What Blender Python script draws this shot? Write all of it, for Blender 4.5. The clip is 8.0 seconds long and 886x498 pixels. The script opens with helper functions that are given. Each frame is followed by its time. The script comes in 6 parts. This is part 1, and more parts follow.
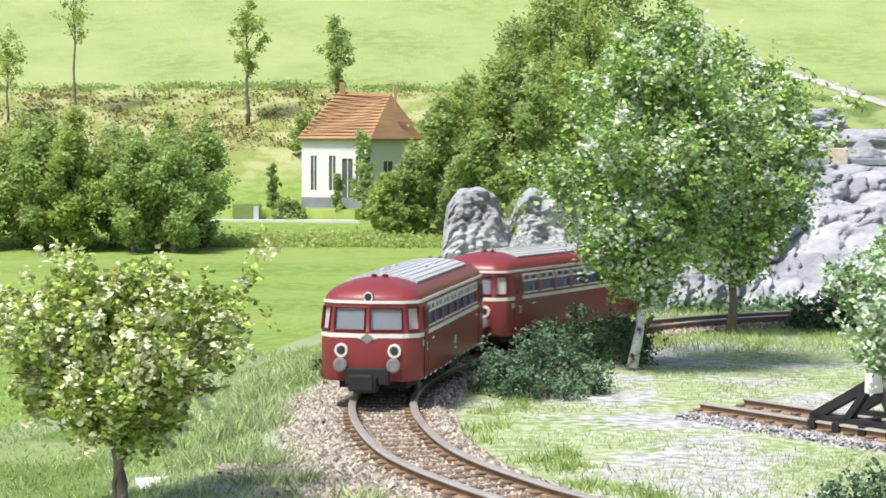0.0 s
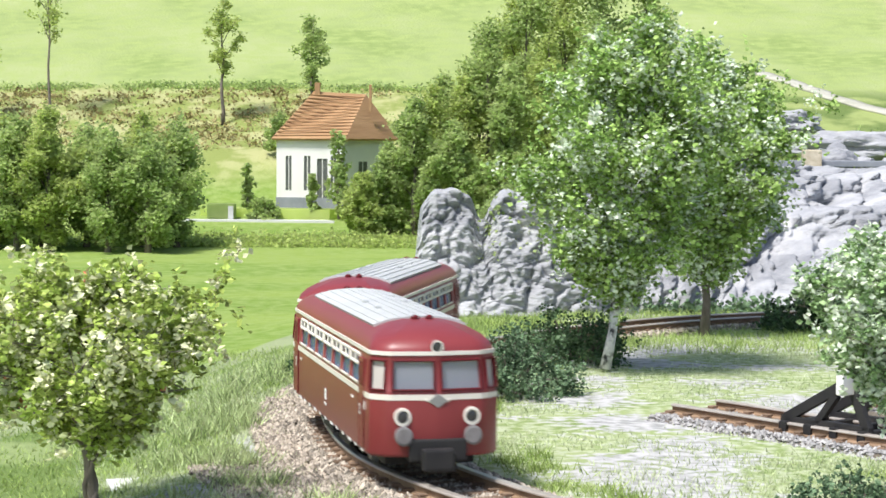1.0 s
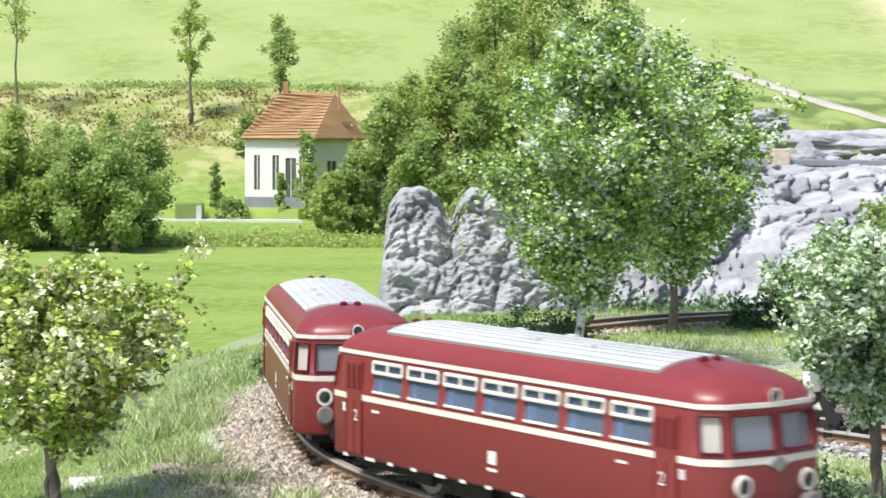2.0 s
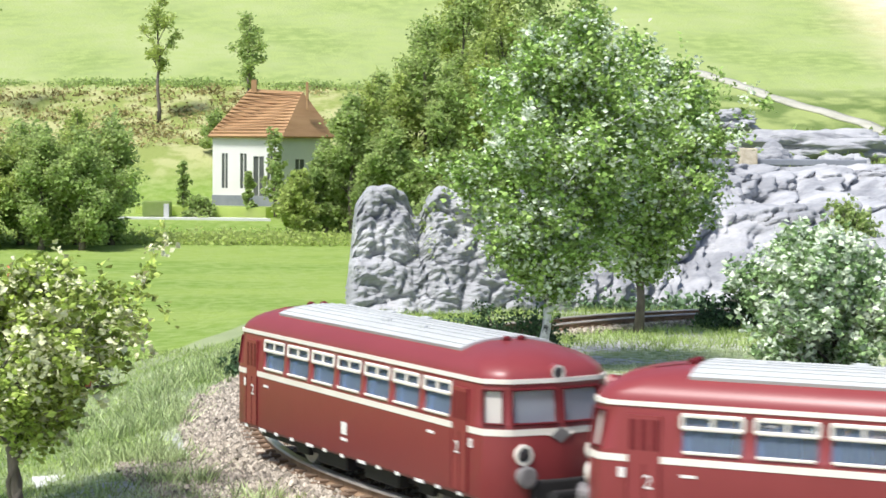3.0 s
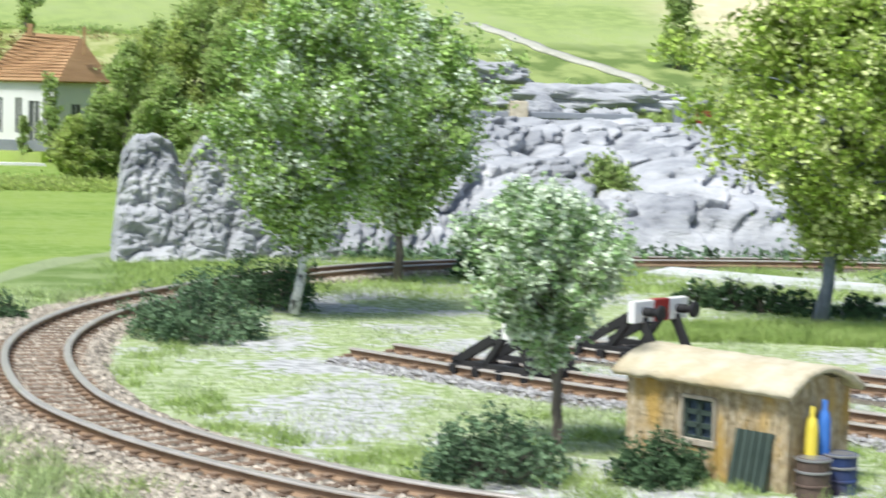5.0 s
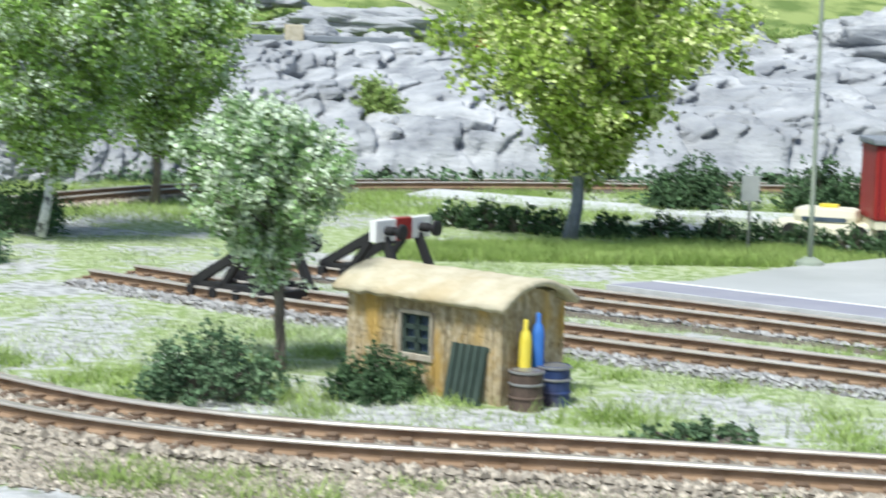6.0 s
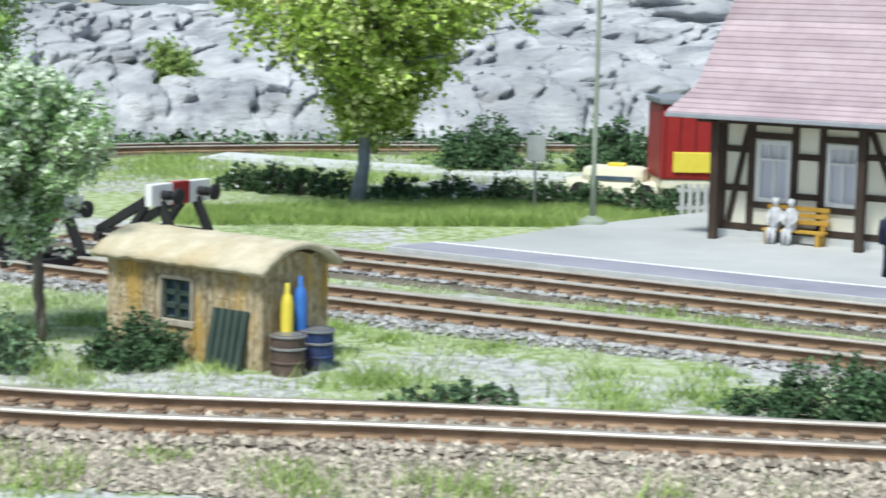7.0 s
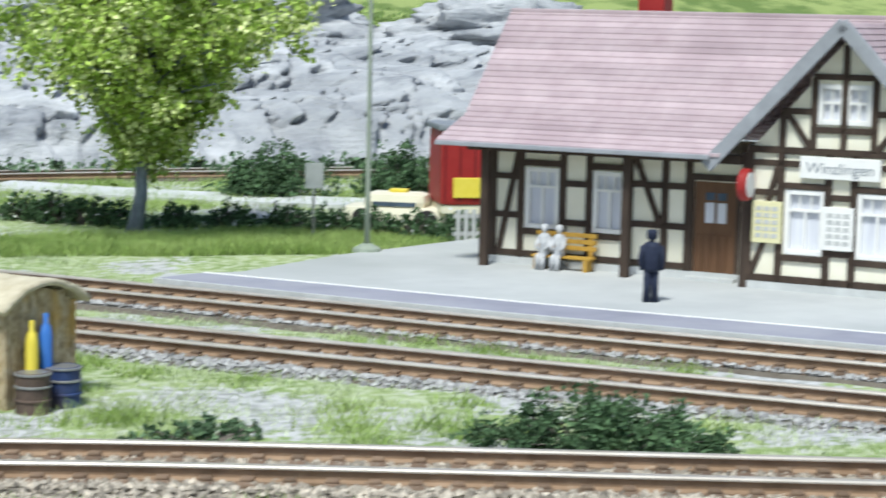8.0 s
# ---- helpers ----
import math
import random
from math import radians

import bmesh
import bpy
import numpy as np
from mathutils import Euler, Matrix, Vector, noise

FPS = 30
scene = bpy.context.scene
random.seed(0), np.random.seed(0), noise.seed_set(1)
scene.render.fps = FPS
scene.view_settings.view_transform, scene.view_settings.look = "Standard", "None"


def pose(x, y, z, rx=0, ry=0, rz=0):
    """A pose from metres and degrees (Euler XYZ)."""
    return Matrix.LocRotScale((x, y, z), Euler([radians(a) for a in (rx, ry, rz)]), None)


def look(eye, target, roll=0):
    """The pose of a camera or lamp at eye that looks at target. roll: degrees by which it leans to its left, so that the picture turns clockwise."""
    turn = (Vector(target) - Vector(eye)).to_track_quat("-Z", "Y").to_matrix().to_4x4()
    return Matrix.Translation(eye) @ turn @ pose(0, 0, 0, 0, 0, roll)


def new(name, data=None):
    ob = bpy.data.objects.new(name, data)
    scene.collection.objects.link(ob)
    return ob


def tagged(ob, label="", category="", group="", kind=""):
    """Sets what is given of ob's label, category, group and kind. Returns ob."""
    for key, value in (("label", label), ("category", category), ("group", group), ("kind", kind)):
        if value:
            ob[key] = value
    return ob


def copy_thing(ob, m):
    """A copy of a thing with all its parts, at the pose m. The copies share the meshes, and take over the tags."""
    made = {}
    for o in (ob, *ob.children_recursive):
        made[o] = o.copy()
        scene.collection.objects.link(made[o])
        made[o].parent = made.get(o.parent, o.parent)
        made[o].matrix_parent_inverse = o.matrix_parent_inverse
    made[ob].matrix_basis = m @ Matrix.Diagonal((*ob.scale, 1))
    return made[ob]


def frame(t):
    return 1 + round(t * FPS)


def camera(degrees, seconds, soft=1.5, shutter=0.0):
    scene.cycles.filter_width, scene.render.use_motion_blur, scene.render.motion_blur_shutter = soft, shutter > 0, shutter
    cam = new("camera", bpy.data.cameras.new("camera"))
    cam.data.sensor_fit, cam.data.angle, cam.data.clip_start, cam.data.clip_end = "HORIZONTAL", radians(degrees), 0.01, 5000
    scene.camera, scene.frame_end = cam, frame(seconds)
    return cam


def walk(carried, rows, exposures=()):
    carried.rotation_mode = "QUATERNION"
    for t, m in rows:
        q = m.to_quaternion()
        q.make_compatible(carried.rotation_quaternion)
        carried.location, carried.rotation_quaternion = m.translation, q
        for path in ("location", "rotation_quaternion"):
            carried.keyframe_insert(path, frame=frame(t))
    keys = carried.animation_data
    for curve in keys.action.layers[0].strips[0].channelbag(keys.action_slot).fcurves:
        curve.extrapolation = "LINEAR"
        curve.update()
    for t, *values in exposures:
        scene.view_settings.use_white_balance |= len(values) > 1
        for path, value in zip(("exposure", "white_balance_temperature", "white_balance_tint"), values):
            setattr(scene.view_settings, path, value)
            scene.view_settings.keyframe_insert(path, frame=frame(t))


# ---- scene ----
# A model railway at 1:220. Lengths below are in millimetres and are turned into metres by MM.
MM = 0.001
cam = camera(24.85, 8.0, soft=1.6, shutter=0.5)
PATH = [
    (0.0, 31.50, 99.51, 30.16, 2.122, -3.128, 0.134),
    (0.5, 31.62, 99.41, 30.29, 1.796, -3.129, 0.228),
    (1.0, 31.84, 99.54, 30.29, 1.433, -3.123, 0.309),
    (1.5, 32.09, 100.04, 30.01, 1.023, -3.092, 0.281),
    (3.0, 32.72, 100.91, 29.77, -0.285, -3.125, 0.443),
    (3.5, 33.02, 100.98, 29.72, -0.834, -3.147, 0.547),
    (4.0, 33.81, 100.90, 29.61, -1.971, -3.359, 0.753),
    (4.2, 34.37, 101.21, 29.73, -2.600, -3.556, 0.712),
    (5.3, 39.68, 92.25, 31.05, -7.847, -5.060, 1.598),
    (5.5, 41.46, 92.29, 31.02, -8.954, -5.458, 1.563),
    (6.0, 44.82, 93.25, 29.99, -11.916, -6.458, 1.562),
    (6.5, 47.30, 94.31, 29.63, -14.324, -7.078, 1.477),
    (7.0, 50.28, 94.17, 29.78, -17.027, -7.383, 1.364),
    (7.5, 53.08, 93.57, 30.37, -19.443, -7.215, 1.243),
    (8.0, 56.03, 91.63, 31.18, -22.070, -6.735, 1.245),
]


def aim(x, y, z, yaw, pitch, roll):
    """The camera's pose from millimetres and degrees; yaw to the left of +y, pitch up, roll as look() has it."""
    a, b = radians(yaw), radians(pitch)
    eye = Vector((x, y, z)) * MM
    ahead = Vector((-math.sin(a) * math.cos(b), math.cos(a) * math.cos(b), math.sin(b)))
    return look(eye, eye + ahead, roll)


walk(cam, [(row[0], aim(*row[1:])) for row in PATH],
     exposures=[(0.0, 0.59, 6350, 12), (4.2, 0.54, 6250, 11), (5.5, 0.45, 6100, 5), (8.0, 0.24, 6000, 3)])

# ---- light ----
world = bpy.data.worlds.new("world")
scene.world = world
world.use_nodes = True
wt = world.node_tree
sky = wt.nodes.new("ShaderNodeTexSky")
sky.sky_type, sky.sun_disc = "NISHITA", False
sky.sun_elevation, sky.sun_rotation = radians(58), radians(215)
sky.air_density, sky.dust_density, sky.ozone_density = 1.0, 2.0, 1.0
wt.nodes["Background"].inputs[1].default_value = 0.10
wt.links.new(sky.outputs[0], wt.nodes["Background"].inputs[0])
sun_data = bpy.data.lights.new("sun", "SUN")
sun_data.energy, sun_data.angle, sun_data.color = 3.5, radians(11), (1.0, 0.96, 0.90)
sun = new("sun", sun_data)
sun.matrix_world = look((-0.36, -0.36, 0.95), (0.0, 0.05, 0.0))


# ---- materials ----
def mat(name, colours, scale=1.0, rough=0.8, metal=0.0, bump=0.0, bump_scale=None, detail=5.0, contrast=1.0,
        island=0.0, stretch=(1, 1, 1), spec=0.3, wear=None, sheer=0.0):
    """A noise-mixed surface; scale is the patch size in millimetres. island: brightness spread from piece to piece."""
    m = bpy.data.materials.new(name)
    m.use_nodes = True
    t = m.node_tree
    n, link = t.nodes, t.links.new
    b = n["Principled BSDF"]
    co = n.new("ShaderNodeTexCoord")
    mp = n.new("ShaderNodeMapping")
    mp.inputs["Scale"].default_value = [1000.0 / scale * s for s in stretch]
    link(co.outputs["Object"], mp.inputs["Vector"])
    no = n.new("ShaderNodeTexNoise")
    no.inputs["Scale"].default_value, no.inputs["Detail"].default_value = 1.0, detail
    no.inputs["Roughness"].default_value = 0.62
    link(mp.outputs[0], no.inputs["Vector"])
    ramp = n.new("ShaderNodeValToRGB")
    el = ramp.color_ramp.elements
    lo, hi = 0.5 - 0.22 / contrast, 0.5 + 0.22 / contrast
    while len(el) < len(colours):
        el.new(0.5)
    for k, c in enumerate(colours):
        el[k].position = lo + (hi - lo) * k / max(1, len(colours) - 1)
        el[k].color = (*c, 1)
    link(no.outputs["Fac"], ramp.inputs[0])
    out = ramp.outputs[0]
    if wear:
        big = n.new("ShaderNodeTexNoise")
        big.inputs["Scale"].default_value, big.inputs["Detail"].default_value = 0.23, 6.0
        link(mp.outputs[0], big.inputs["Vector"])
        r2 = n.new("ShaderNodeValToRGB")
        r2.color_ramp.elements[0].position, r2.color_ramp.elements[1].position = 0.48, 0.66
        link(big.outputs["Fac"], r2.inputs[0])
        mx = n.new("ShaderNodeMixRGB")
        mx.inputs[2].default_value = (*wear, 1)
        link(r2.outputs[0], mx.inputs[0])
        link(out, mx.inputs[1])
        out = mx.outputs[0]
    if island:
        geo, info = n.new("ShaderNodeNewGeometry"), n.new("ShaderNodeObjectInfo")
        add = n.new("ShaderNodeMath")
        link(geo.outputs["Random Per Island"], add.inputs[0])
        link(info.outputs["Random"], add.inputs[1])
        fr = n.new("ShaderNodeMath")
        fr.operation = "FRACT"
        link(add.outputs[0], fr.inputs[0])
        rng = n.new("ShaderNodeMapRange")
        rng.inputs["To Min"].default_value, rng.inputs["To Max"].default_value = 1 - island, 1 + island
        link(fr.outputs[0], rng.inputs["Value"])
        hs = n.new("ShaderNodeHueSaturation")
        link(out, hs.inputs["Color"])
        link(rng.outputs[0], hs.inputs["Value"])
        out = hs.outputs[0]
    link(out, b.inputs["Base Color"])
    b.inputs["Roughness"].default_value, b.inputs["Metallic"].default_value = rough, metal
    b.inputs["Specular IOR Level"].default_value = spec
    if bump:
        n2 = n.new("ShaderNodeTexNoise")
        n2.inputs["Scale"].default_value, n2.inputs["Detail"].default_value = scale / (bump_scale or scale * 0.3), 6.0
        link(mp.outputs[0], n2.inputs["Vector"])
        bp = n.new("ShaderNodeBump")
        bp.inputs["Strength"].default_value, bp.inputs["Distance"].default_value = 0.8, bump * MM
        link(n2.outputs["Fac"], bp.inputs["Height"])
        link(bp.outputs[0], b.inputs["Normal"])
    if sheer:
        b.inputs["Transmission Weight"].default_value = 0.0
        tr, ms = n.new("ShaderNodeBsdfTranslucent"), n.new("ShaderNodeMixShader")
        link(out, tr.inputs["Color"])
        ms.inputs[0].default_value = sheer
        link(b.outputs[0], ms.inputs[1])
        link(tr.outputs[0], ms.inputs[2])
        link(ms.outputs[0], n["Material Output"].inputs["Surface"])
    return m


def glass(name, tint=(0.9, 0.95, 1.0), see=0.6, rough=0.08):
    m = bpy.data.materials.new(name)
    m.use_nodes = True
    n, link = m.node_tree.nodes, m.node_tree.links.new
    b = n["Principled BSDF"]
    b.inputs["Base Color"].default_value = (*tint, 1)
    b.inputs["Roughness"].default_value = rough
    tr, ms = n.new("ShaderNodeBsdfTransparent"), n.new("ShaderNodeMixShader")
    ms.inputs[0].default_value = see
    link(b.outputs[0], ms.inputs[1])
    link(tr.outputs[0], ms.inputs[2])
    link(ms.outputs[0], n["Material Output"].inputs["Surface"])
    return m


RED = mat("red_lacquer", [(0.215, 0.034, 0.036), (0.255, 0.043, 0.046)], 12, rough=0.38, bump=0.01, bump_scale=0.6, wear=(0.20, 0.034, 0.036), spec=0.5)
RED_SEAM = mat("red_seam", [(0.11, 0.010, 0.013), (0.13, 0.012, 0.016)], 6, rough=0.5)
CREAM = mat("cream_trim", [(0.74, 0.70, 0.62), (0.80, 0.77, 0.70)], 3, rough=0.5)
ROOF_GREY = mat("pale_grey_roof", [(0.44, 0.46, 0.46), (0.54, 0.56, 0.55)], 9, rough=0.65, bump=0.02, wear=(0.40, 0.41, 0.40))
BLACK = mat("matt_black", [(0.018, 0.018, 0.02), (0.035, 0.034, 0.033)], 3, rough=0.6, bump=0.02)
STEEL = mat("dull_steel", [(0.30, 0.30, 0.30), (0.42, 0.42, 0.42)], 2, rough=0.4, metal=0.6)
WHITE = mat("white_print", [(0.78, 0.77, 0.74), (0.84, 0.83, 0.80)], 2, rough=0.6)
SEAT = mat("blue_seat", [(0.06, 0.14, 0.42), (0.12, 0.24, 0.56)], 3, rough=0.7)
PANE = glass("car_pane", (0.34, 0.44, 0.60), 0.66)
# tinted paler than the side panes to stand in for white reflections
PANE_FRONT = glass("windscreen_pane", (0.66, 0.72, 0.82), 0.72)
PANE_CORNER = glass("curtained_pane", (0.80, 0.76, 0.70), 0.35, 0.2)
LENS = mat("lamp_lens", [(0.02, 0.02, 0.024), (0.07, 0.07, 0.07)], 1, rough=0.15, spec=0.6)
RAIL_SIDE = mat("rusty_rail", [(0.21, 0.135, 0.08), (0.37, 0.26, 0.17)], 2.2, rough=0.8, bump=0.03)
# worn metal, paler than its own tone: some sky reflection is mixed in
RAIL_TOP = mat("worn_rail_head_gleam", [(0.44, 0.395, 0.34), (0.60, 0.555, 0.50)], 5, rough=0.33, metal=0.35, stretch=(1, 1, 1))
SLEEPER = mat("brown_sleeper", [(0.15, 0.10, 0.068), (0.26, 0.185, 0.125)], 1.6, rough=0.9, bump=0.05, island=0.25)
BALLAST = mat("ballast_stone", [(0.22, 0.19, 0.15), (0.54, 0.48, 0.395)], 0.9, rough=0.9, island=0.6)
BED = mat("dark_ballast_bed", [(0.10, 0.085, 0.065), (0.20, 0.175, 0.14)], 0.8, rough=0.95, bump=0.2)
BALLAST_GREY = mat("grey_ballast_stone", [(0.26, 0.255, 0.25), (0.46, 0.455, 0.445)], 0.9, rough=0.9, island=0.45)
ROCK = mat("pale_rock", [(0.14, 0.15, 0.17), (0.40, 0.41, 0.425), (0.61, 0.615, 0.625)], 9, rough=0.9, bump=0.7, bump_scale=1.3, wear=(0.30, 0.31, 0.325), stretch=(0.55, 0.55, 1.6), detail=8)
BARK = mat("grey_brown_bark", [(0.10, 0.085, 0.07), (0.24, 0.21, 0.18)], 1.2, rough=0.9, bump=0.15, stretch=(1, 1, 0.4))
# bark with the trunk's bluish shade painted into its colour
BARK_BLUE_SHADE = mat("blue_shaded_bark", [(0.12, 0.14, 0.18), (0.30, 0.33, 0.40)], 1.2, rough=0.9, bump=0.15, stretch=(1, 1, 0.4))
BIRCH_BARK = mat("birch_bark", [(0.04, 0.04, 0.045), (0.62, 0.62, 0.64), (0.75, 0.75, 0.76)], 1.1, rough=0.8, bump=0.1, contrast=1.6, stretch=(1, 1, 0.9))
LEAF_BIRCH = mat("birch_leaf", [(0.20, 0.34, 0.07), (0.46, 0.62, 0.20)], 6, rough=0.7, island=0.5, sheer=0.2)
LEAF_PALE = mat("pale_leaf", [(0.19, 0.33, 0.12), (0.46, 0.61, 0.31)], 5, rough=0.7, island=0.5, sheer=0.2)
# whitish outer leaves: the crowns' bright highlights, painted as a paler leaf colour
LEAF_HIGHLIGHT = mat("whitish_highlight_leaf", [(0.60, 0.71, 0.50), (0.80, 0.86, 0.72)], 5, rough=0.7, island=0.2, sheer=0.2)
# lighter copy of the yellow-green leaf; sunlight on the crown is put into its colour
LEAF_YELLOW_LIT = mat("lit_yellow_green_leaf", [(0.55, 0.64, 0.22), (0.76, 0.80, 0.42)], 5, rough=0.7, island=0.2, sheer=0.2)
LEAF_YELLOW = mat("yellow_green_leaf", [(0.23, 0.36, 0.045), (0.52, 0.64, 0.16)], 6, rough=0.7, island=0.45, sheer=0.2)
LEAF_APPLE = mat("apple_leaf", [(0.20, 0.31, 0.035), (0.54, 0.62, 0.18)], 5, rough=0.7, island=0.6, sheer=0.2)
LEAF_DARK = mat("dark_leaf", [(0.04, 0.08, 0.035), (0.13, 0.22, 0.10)], 4, rough=0.75, island=0.5, sheer=0.15)
LEAF_GREY = mat("grey_green_leaf", [(0.065, 0.125, 0.06), (0.21, 0.31, 0.17)], 4, rough=0.75, island=0.5, sheer=0.15)
# both far greens are mixed paler, with the distant haze put into the colour
LEAF_FAR = mat("far_leaf_hazed", [(0.42, 0.52, 0.15), (0.56, 0.64, 0.24)], 14, rough=0.85, island=0.3, sheer=0.6)
LEAF_FAR_DARK = mat("far_dark_leaf_hazed", [(0.33, 0.45, 0.15), (0.58, 0.68, 0.29)], 14, rough=0.85, island=0.3, sheer=0.6)
SCRUB_DRY = mat("dry_scrub", [(0.22, 0.19, 0.07), (0.46, 0.40, 0.19)], 14, rough=0.9, island=0.4, sheer=0.2)
BLOSSOM = mat("cream_blossom", [(0.60, 0.64, 0.32), (0.82, 0.82, 0.58)], 3, rough=0.7, island=0.2)
FLOWER_RED = mat("red_blossom", [(0.55, 0.16, 0.10), (0.70, 0.28, 0.16)], 3, rough=0.7, island=0.2)
FLOWER_WHITE = mat("white_blossom", [(0.70, 0.72, 0.70), (0.80, 0.80, 0.80)], 3, rough=0.7)
GRASS = mat("grass_fibre", [(0.24, 0.35, 0.085), (0.46, 0.57, 0.20)], 14, rough=0.8, island=0.4, sheer=0.28)
GRASS_PALE = mat("pale_grass_fibre", [(0.40, 0.48, 0.24), (0.62, 0.68, 0.44)], 14, rough=0.8, island=0.35, sheer=0.28)

GRASS_TUFT = mat("tuft_fibre", [(0.30, 0.40, 0.15), (0.58, 0.66, 0.36)], 5, rough=0.8, island=0.5, sheer=0.28)
EDGING = mat("white_stone_edging", [(0.58, 0.60, 0.56), (0.76, 0.77, 0.73)], 2.5, rough=0.9, bump=0.2, bump_scale=0.8)


# ---- helpers ----
def part(name, bm, material, parent=None, label="", smooth=False):
    """One mesh object from a bmesh in millimetres."""
    me = bpy.data.meshes.new(name)
    for v in bm.verts:
        v.co *= MM
    bm.normal_update()
    bm.to_mesh(me)
    bm.free()
    for m in material if isinstance(material, (list, tuple)) else [material]:
        me.materials.append(m)
    if smooth:
        me.shade_smooth()
    ob = new(name, me)
    if parent:
        ob.parent = parent
    if label:
        ob["label"] = label
    return ob


def soup(name, verts, faces, material, parent=None, label="", smooth=False):
    """One mesh object from many small faces given in millimetres (numpy arrays)."""
    me = bpy.data.meshes.new(name)
    me.from_pydata((np.asarray(verts) * MM).tolist(), [], np.asarray(faces).tolist() if not isinstance(faces, list) else faces)
    me.materials.append(material)
    if smooth:
        me.shade_smooth()
    ob = new(name, me)
    if parent:
        ob.parent = parent
    if label:
        ob["label"] = label
    return ob


def at(x, y, z, rz=0.0, rx=0.0, ry=0.0):
    return pose(x * MM, y * MM, z * MM, rx, ry, rz)


def thing(name, label, category, m=None, group="", kind=""):
    ob = new(name)
    ob.empty_display_size = 0.002
    if m is not None:
        ob.matrix_basis = m
    return tagged(ob, label, category, group, kind)


def box(bm, x0, x1, y0, y1, z0, z1, bevel=0.0, turn=None):
    """A box, bevelled by millimetres; turn: a matrix laid on it."""
    made = bmesh.ops.create_cube(bm, size=1.0)["verts"]
    for v in made:
        v.co = Vector(((x0 + x1) / 2 + v.co.x * (x1 - x0), (y0 + y1) / 2 + v.co.y * (y1 - y0), (z0 + z1) / 2 + v.co.z * (z1 - z0)))
    if turn is not None:
        bmesh.ops.transform(bm, matrix=turn, verts=made)
    if bevel:
        edges = list({e for v in made for e in v.link_edges})
        bmesh.ops.bevel(bm, geom=edges, offset=bevel, segments=2, affect="EDGES", profile=0.6)


def boxed(name, dims, material, parent=None, label="", bevel=0.0, turn=None):
    bm = bmesh.new()
    box(bm, *dims, bevel=bevel, turn=turn)
    return part(name, bm, material, parent, label)


def tube(bm, points, radii, sides=8, caps=True):
    """A tapering tube along points."""
    points = [Vector(p) for p in points]
    rings = []
    for k, p in enumerate(points):
        way = (points[min(k + 1, len(points) - 1)] - points[max(k - 1, 0)]).normalized()
        side = way.cross(Vector((0.31, 0.95, 0.1))).normalized()
        up = side.cross(way)
        rings.append([bm.verts.new(p + radii[k] * (math.cos(a) * side + math.sin(a) * up)) for a in (2 * math.pi * j / sides for j in range(sides))])
    for a, b in zip(rings, rings[1:]):
        for j in range(sides):
            bm.faces.new((a[j], a[(j + 1) % sides], b[(j + 1) % sides], b[j]))
    if caps:
        bm.faces.new(rings[0][::-1])
        bm.faces.new(rings[-1])


def lathe(bm, profile, centre=(0, 0, 0), sides=16, axis="z"):
    """A turned body from (radius, height) pairs."""
    c, rings = Vector(centre), []
    for r, h in profile:
        ring = []
        for j in range(sides):
            a = 2 * math.pi * j / sides
            u, v = r * math.cos(a), r * math.sin(a)
            ring.append(bm.verts.new(c + Vector({"z": (u, v, h), "x": (h, u, v), "y": (v, h, u)}[axis])))
        rings.append(ring)
    for a, b in zip(rings, rings[1:]):
        for j in range(sides):
            bm.faces.new((a[j], a[(j + 1) % sides], b[(j + 1) % sides], b[j]))
    bm.faces.new(rings[0][::-1])
    bm.faces.new(rings[-1])


def spline(points, step):
    """Places every step millimetres along a smooth line through plan points, with headings in radians."""
    p = [Vector(q) for q in points]
    p = [2 * p[0] - p[1], *p, 2 * p[-1] - p[-2]]
    fine = []
    for a, b, c, d in zip(p, p[1:], p[2:], p[3:]):
        for k in range(40):
            t = k / 40
            fine.append(0.5 * (2 * b + (c - a) * t + (2 * a - 5 * b + 4 * c - d) * t * t + (3 * b - a - 3 * c + d) * t**3))
    fine.append(p[-2])
    xy = np.array([[q.x, q.y] for q in fine])
    run = np.r_[0, np.cumsum(np.hypot(*np.diff(xy, axis=0).T))]
    s = np.arange(0, run[-1], step)
    out = np.stack([np.interp(s, run, xy[:, 0]), np.interp(s, run, xy[:, 1])], 1)
    way = np.gradient(out, axis=0)
    return s, out, np.arctan2(way[:, 1], way[:, 0])


def smooth(a, b, v):
    t = np.clip((v - a) / (b - a), 0, 1)
    return t * t * (3 - 2 * t)


def wave(x, y, size, seed=0.0):
    """Soft uneven relief between -1 and 1 from sums of sines."""
    x, y = np.asarray(x, float) / size, np.asarray(y, float) / size
    return (np.sin(x * 1.3 + seed + 1.7 * np.sin(y * 0.9 + seed)) + np.sin(y * 1.7 - seed * 2 + 1.3 * np.sin(x * 1.1))
            + 0.5 * np.sin(2.9 * x + 2.3 * y + seed) + 0.5 * np.sin(3.7 * y - 2.6 * x + 3 * seed)) / 3.0


# ---- the lie of the land ----
LOOP = [(340, 455), (260, 462), (172, 467.5), (112, 465), (74, 449.5), (50, 428), (34.5, 403.5), (20.7, 370.1), (16, 334.3), (20.7, 298.5),
        (30, 275), (42.8, 256), (53.6, 244.6), (67.7, 236), (92.5, 226.7), (134.5, 208.9), (180, 189.5), (260, 155.5), (400, 96), (540, 37)]
SIDING = [(55.5, 333), (75, 308.5), (103.6, 278.4), (149.6, 232), (190, 192)]
PLATFORM_LINE = [(80, 340), (100, 318), (121.6, 294.2), (136.5, 277), (162, 250), (215, 194)]
LOOP_S, LOOP_XY, LOOP_A = spline(LOOP, 0.5)


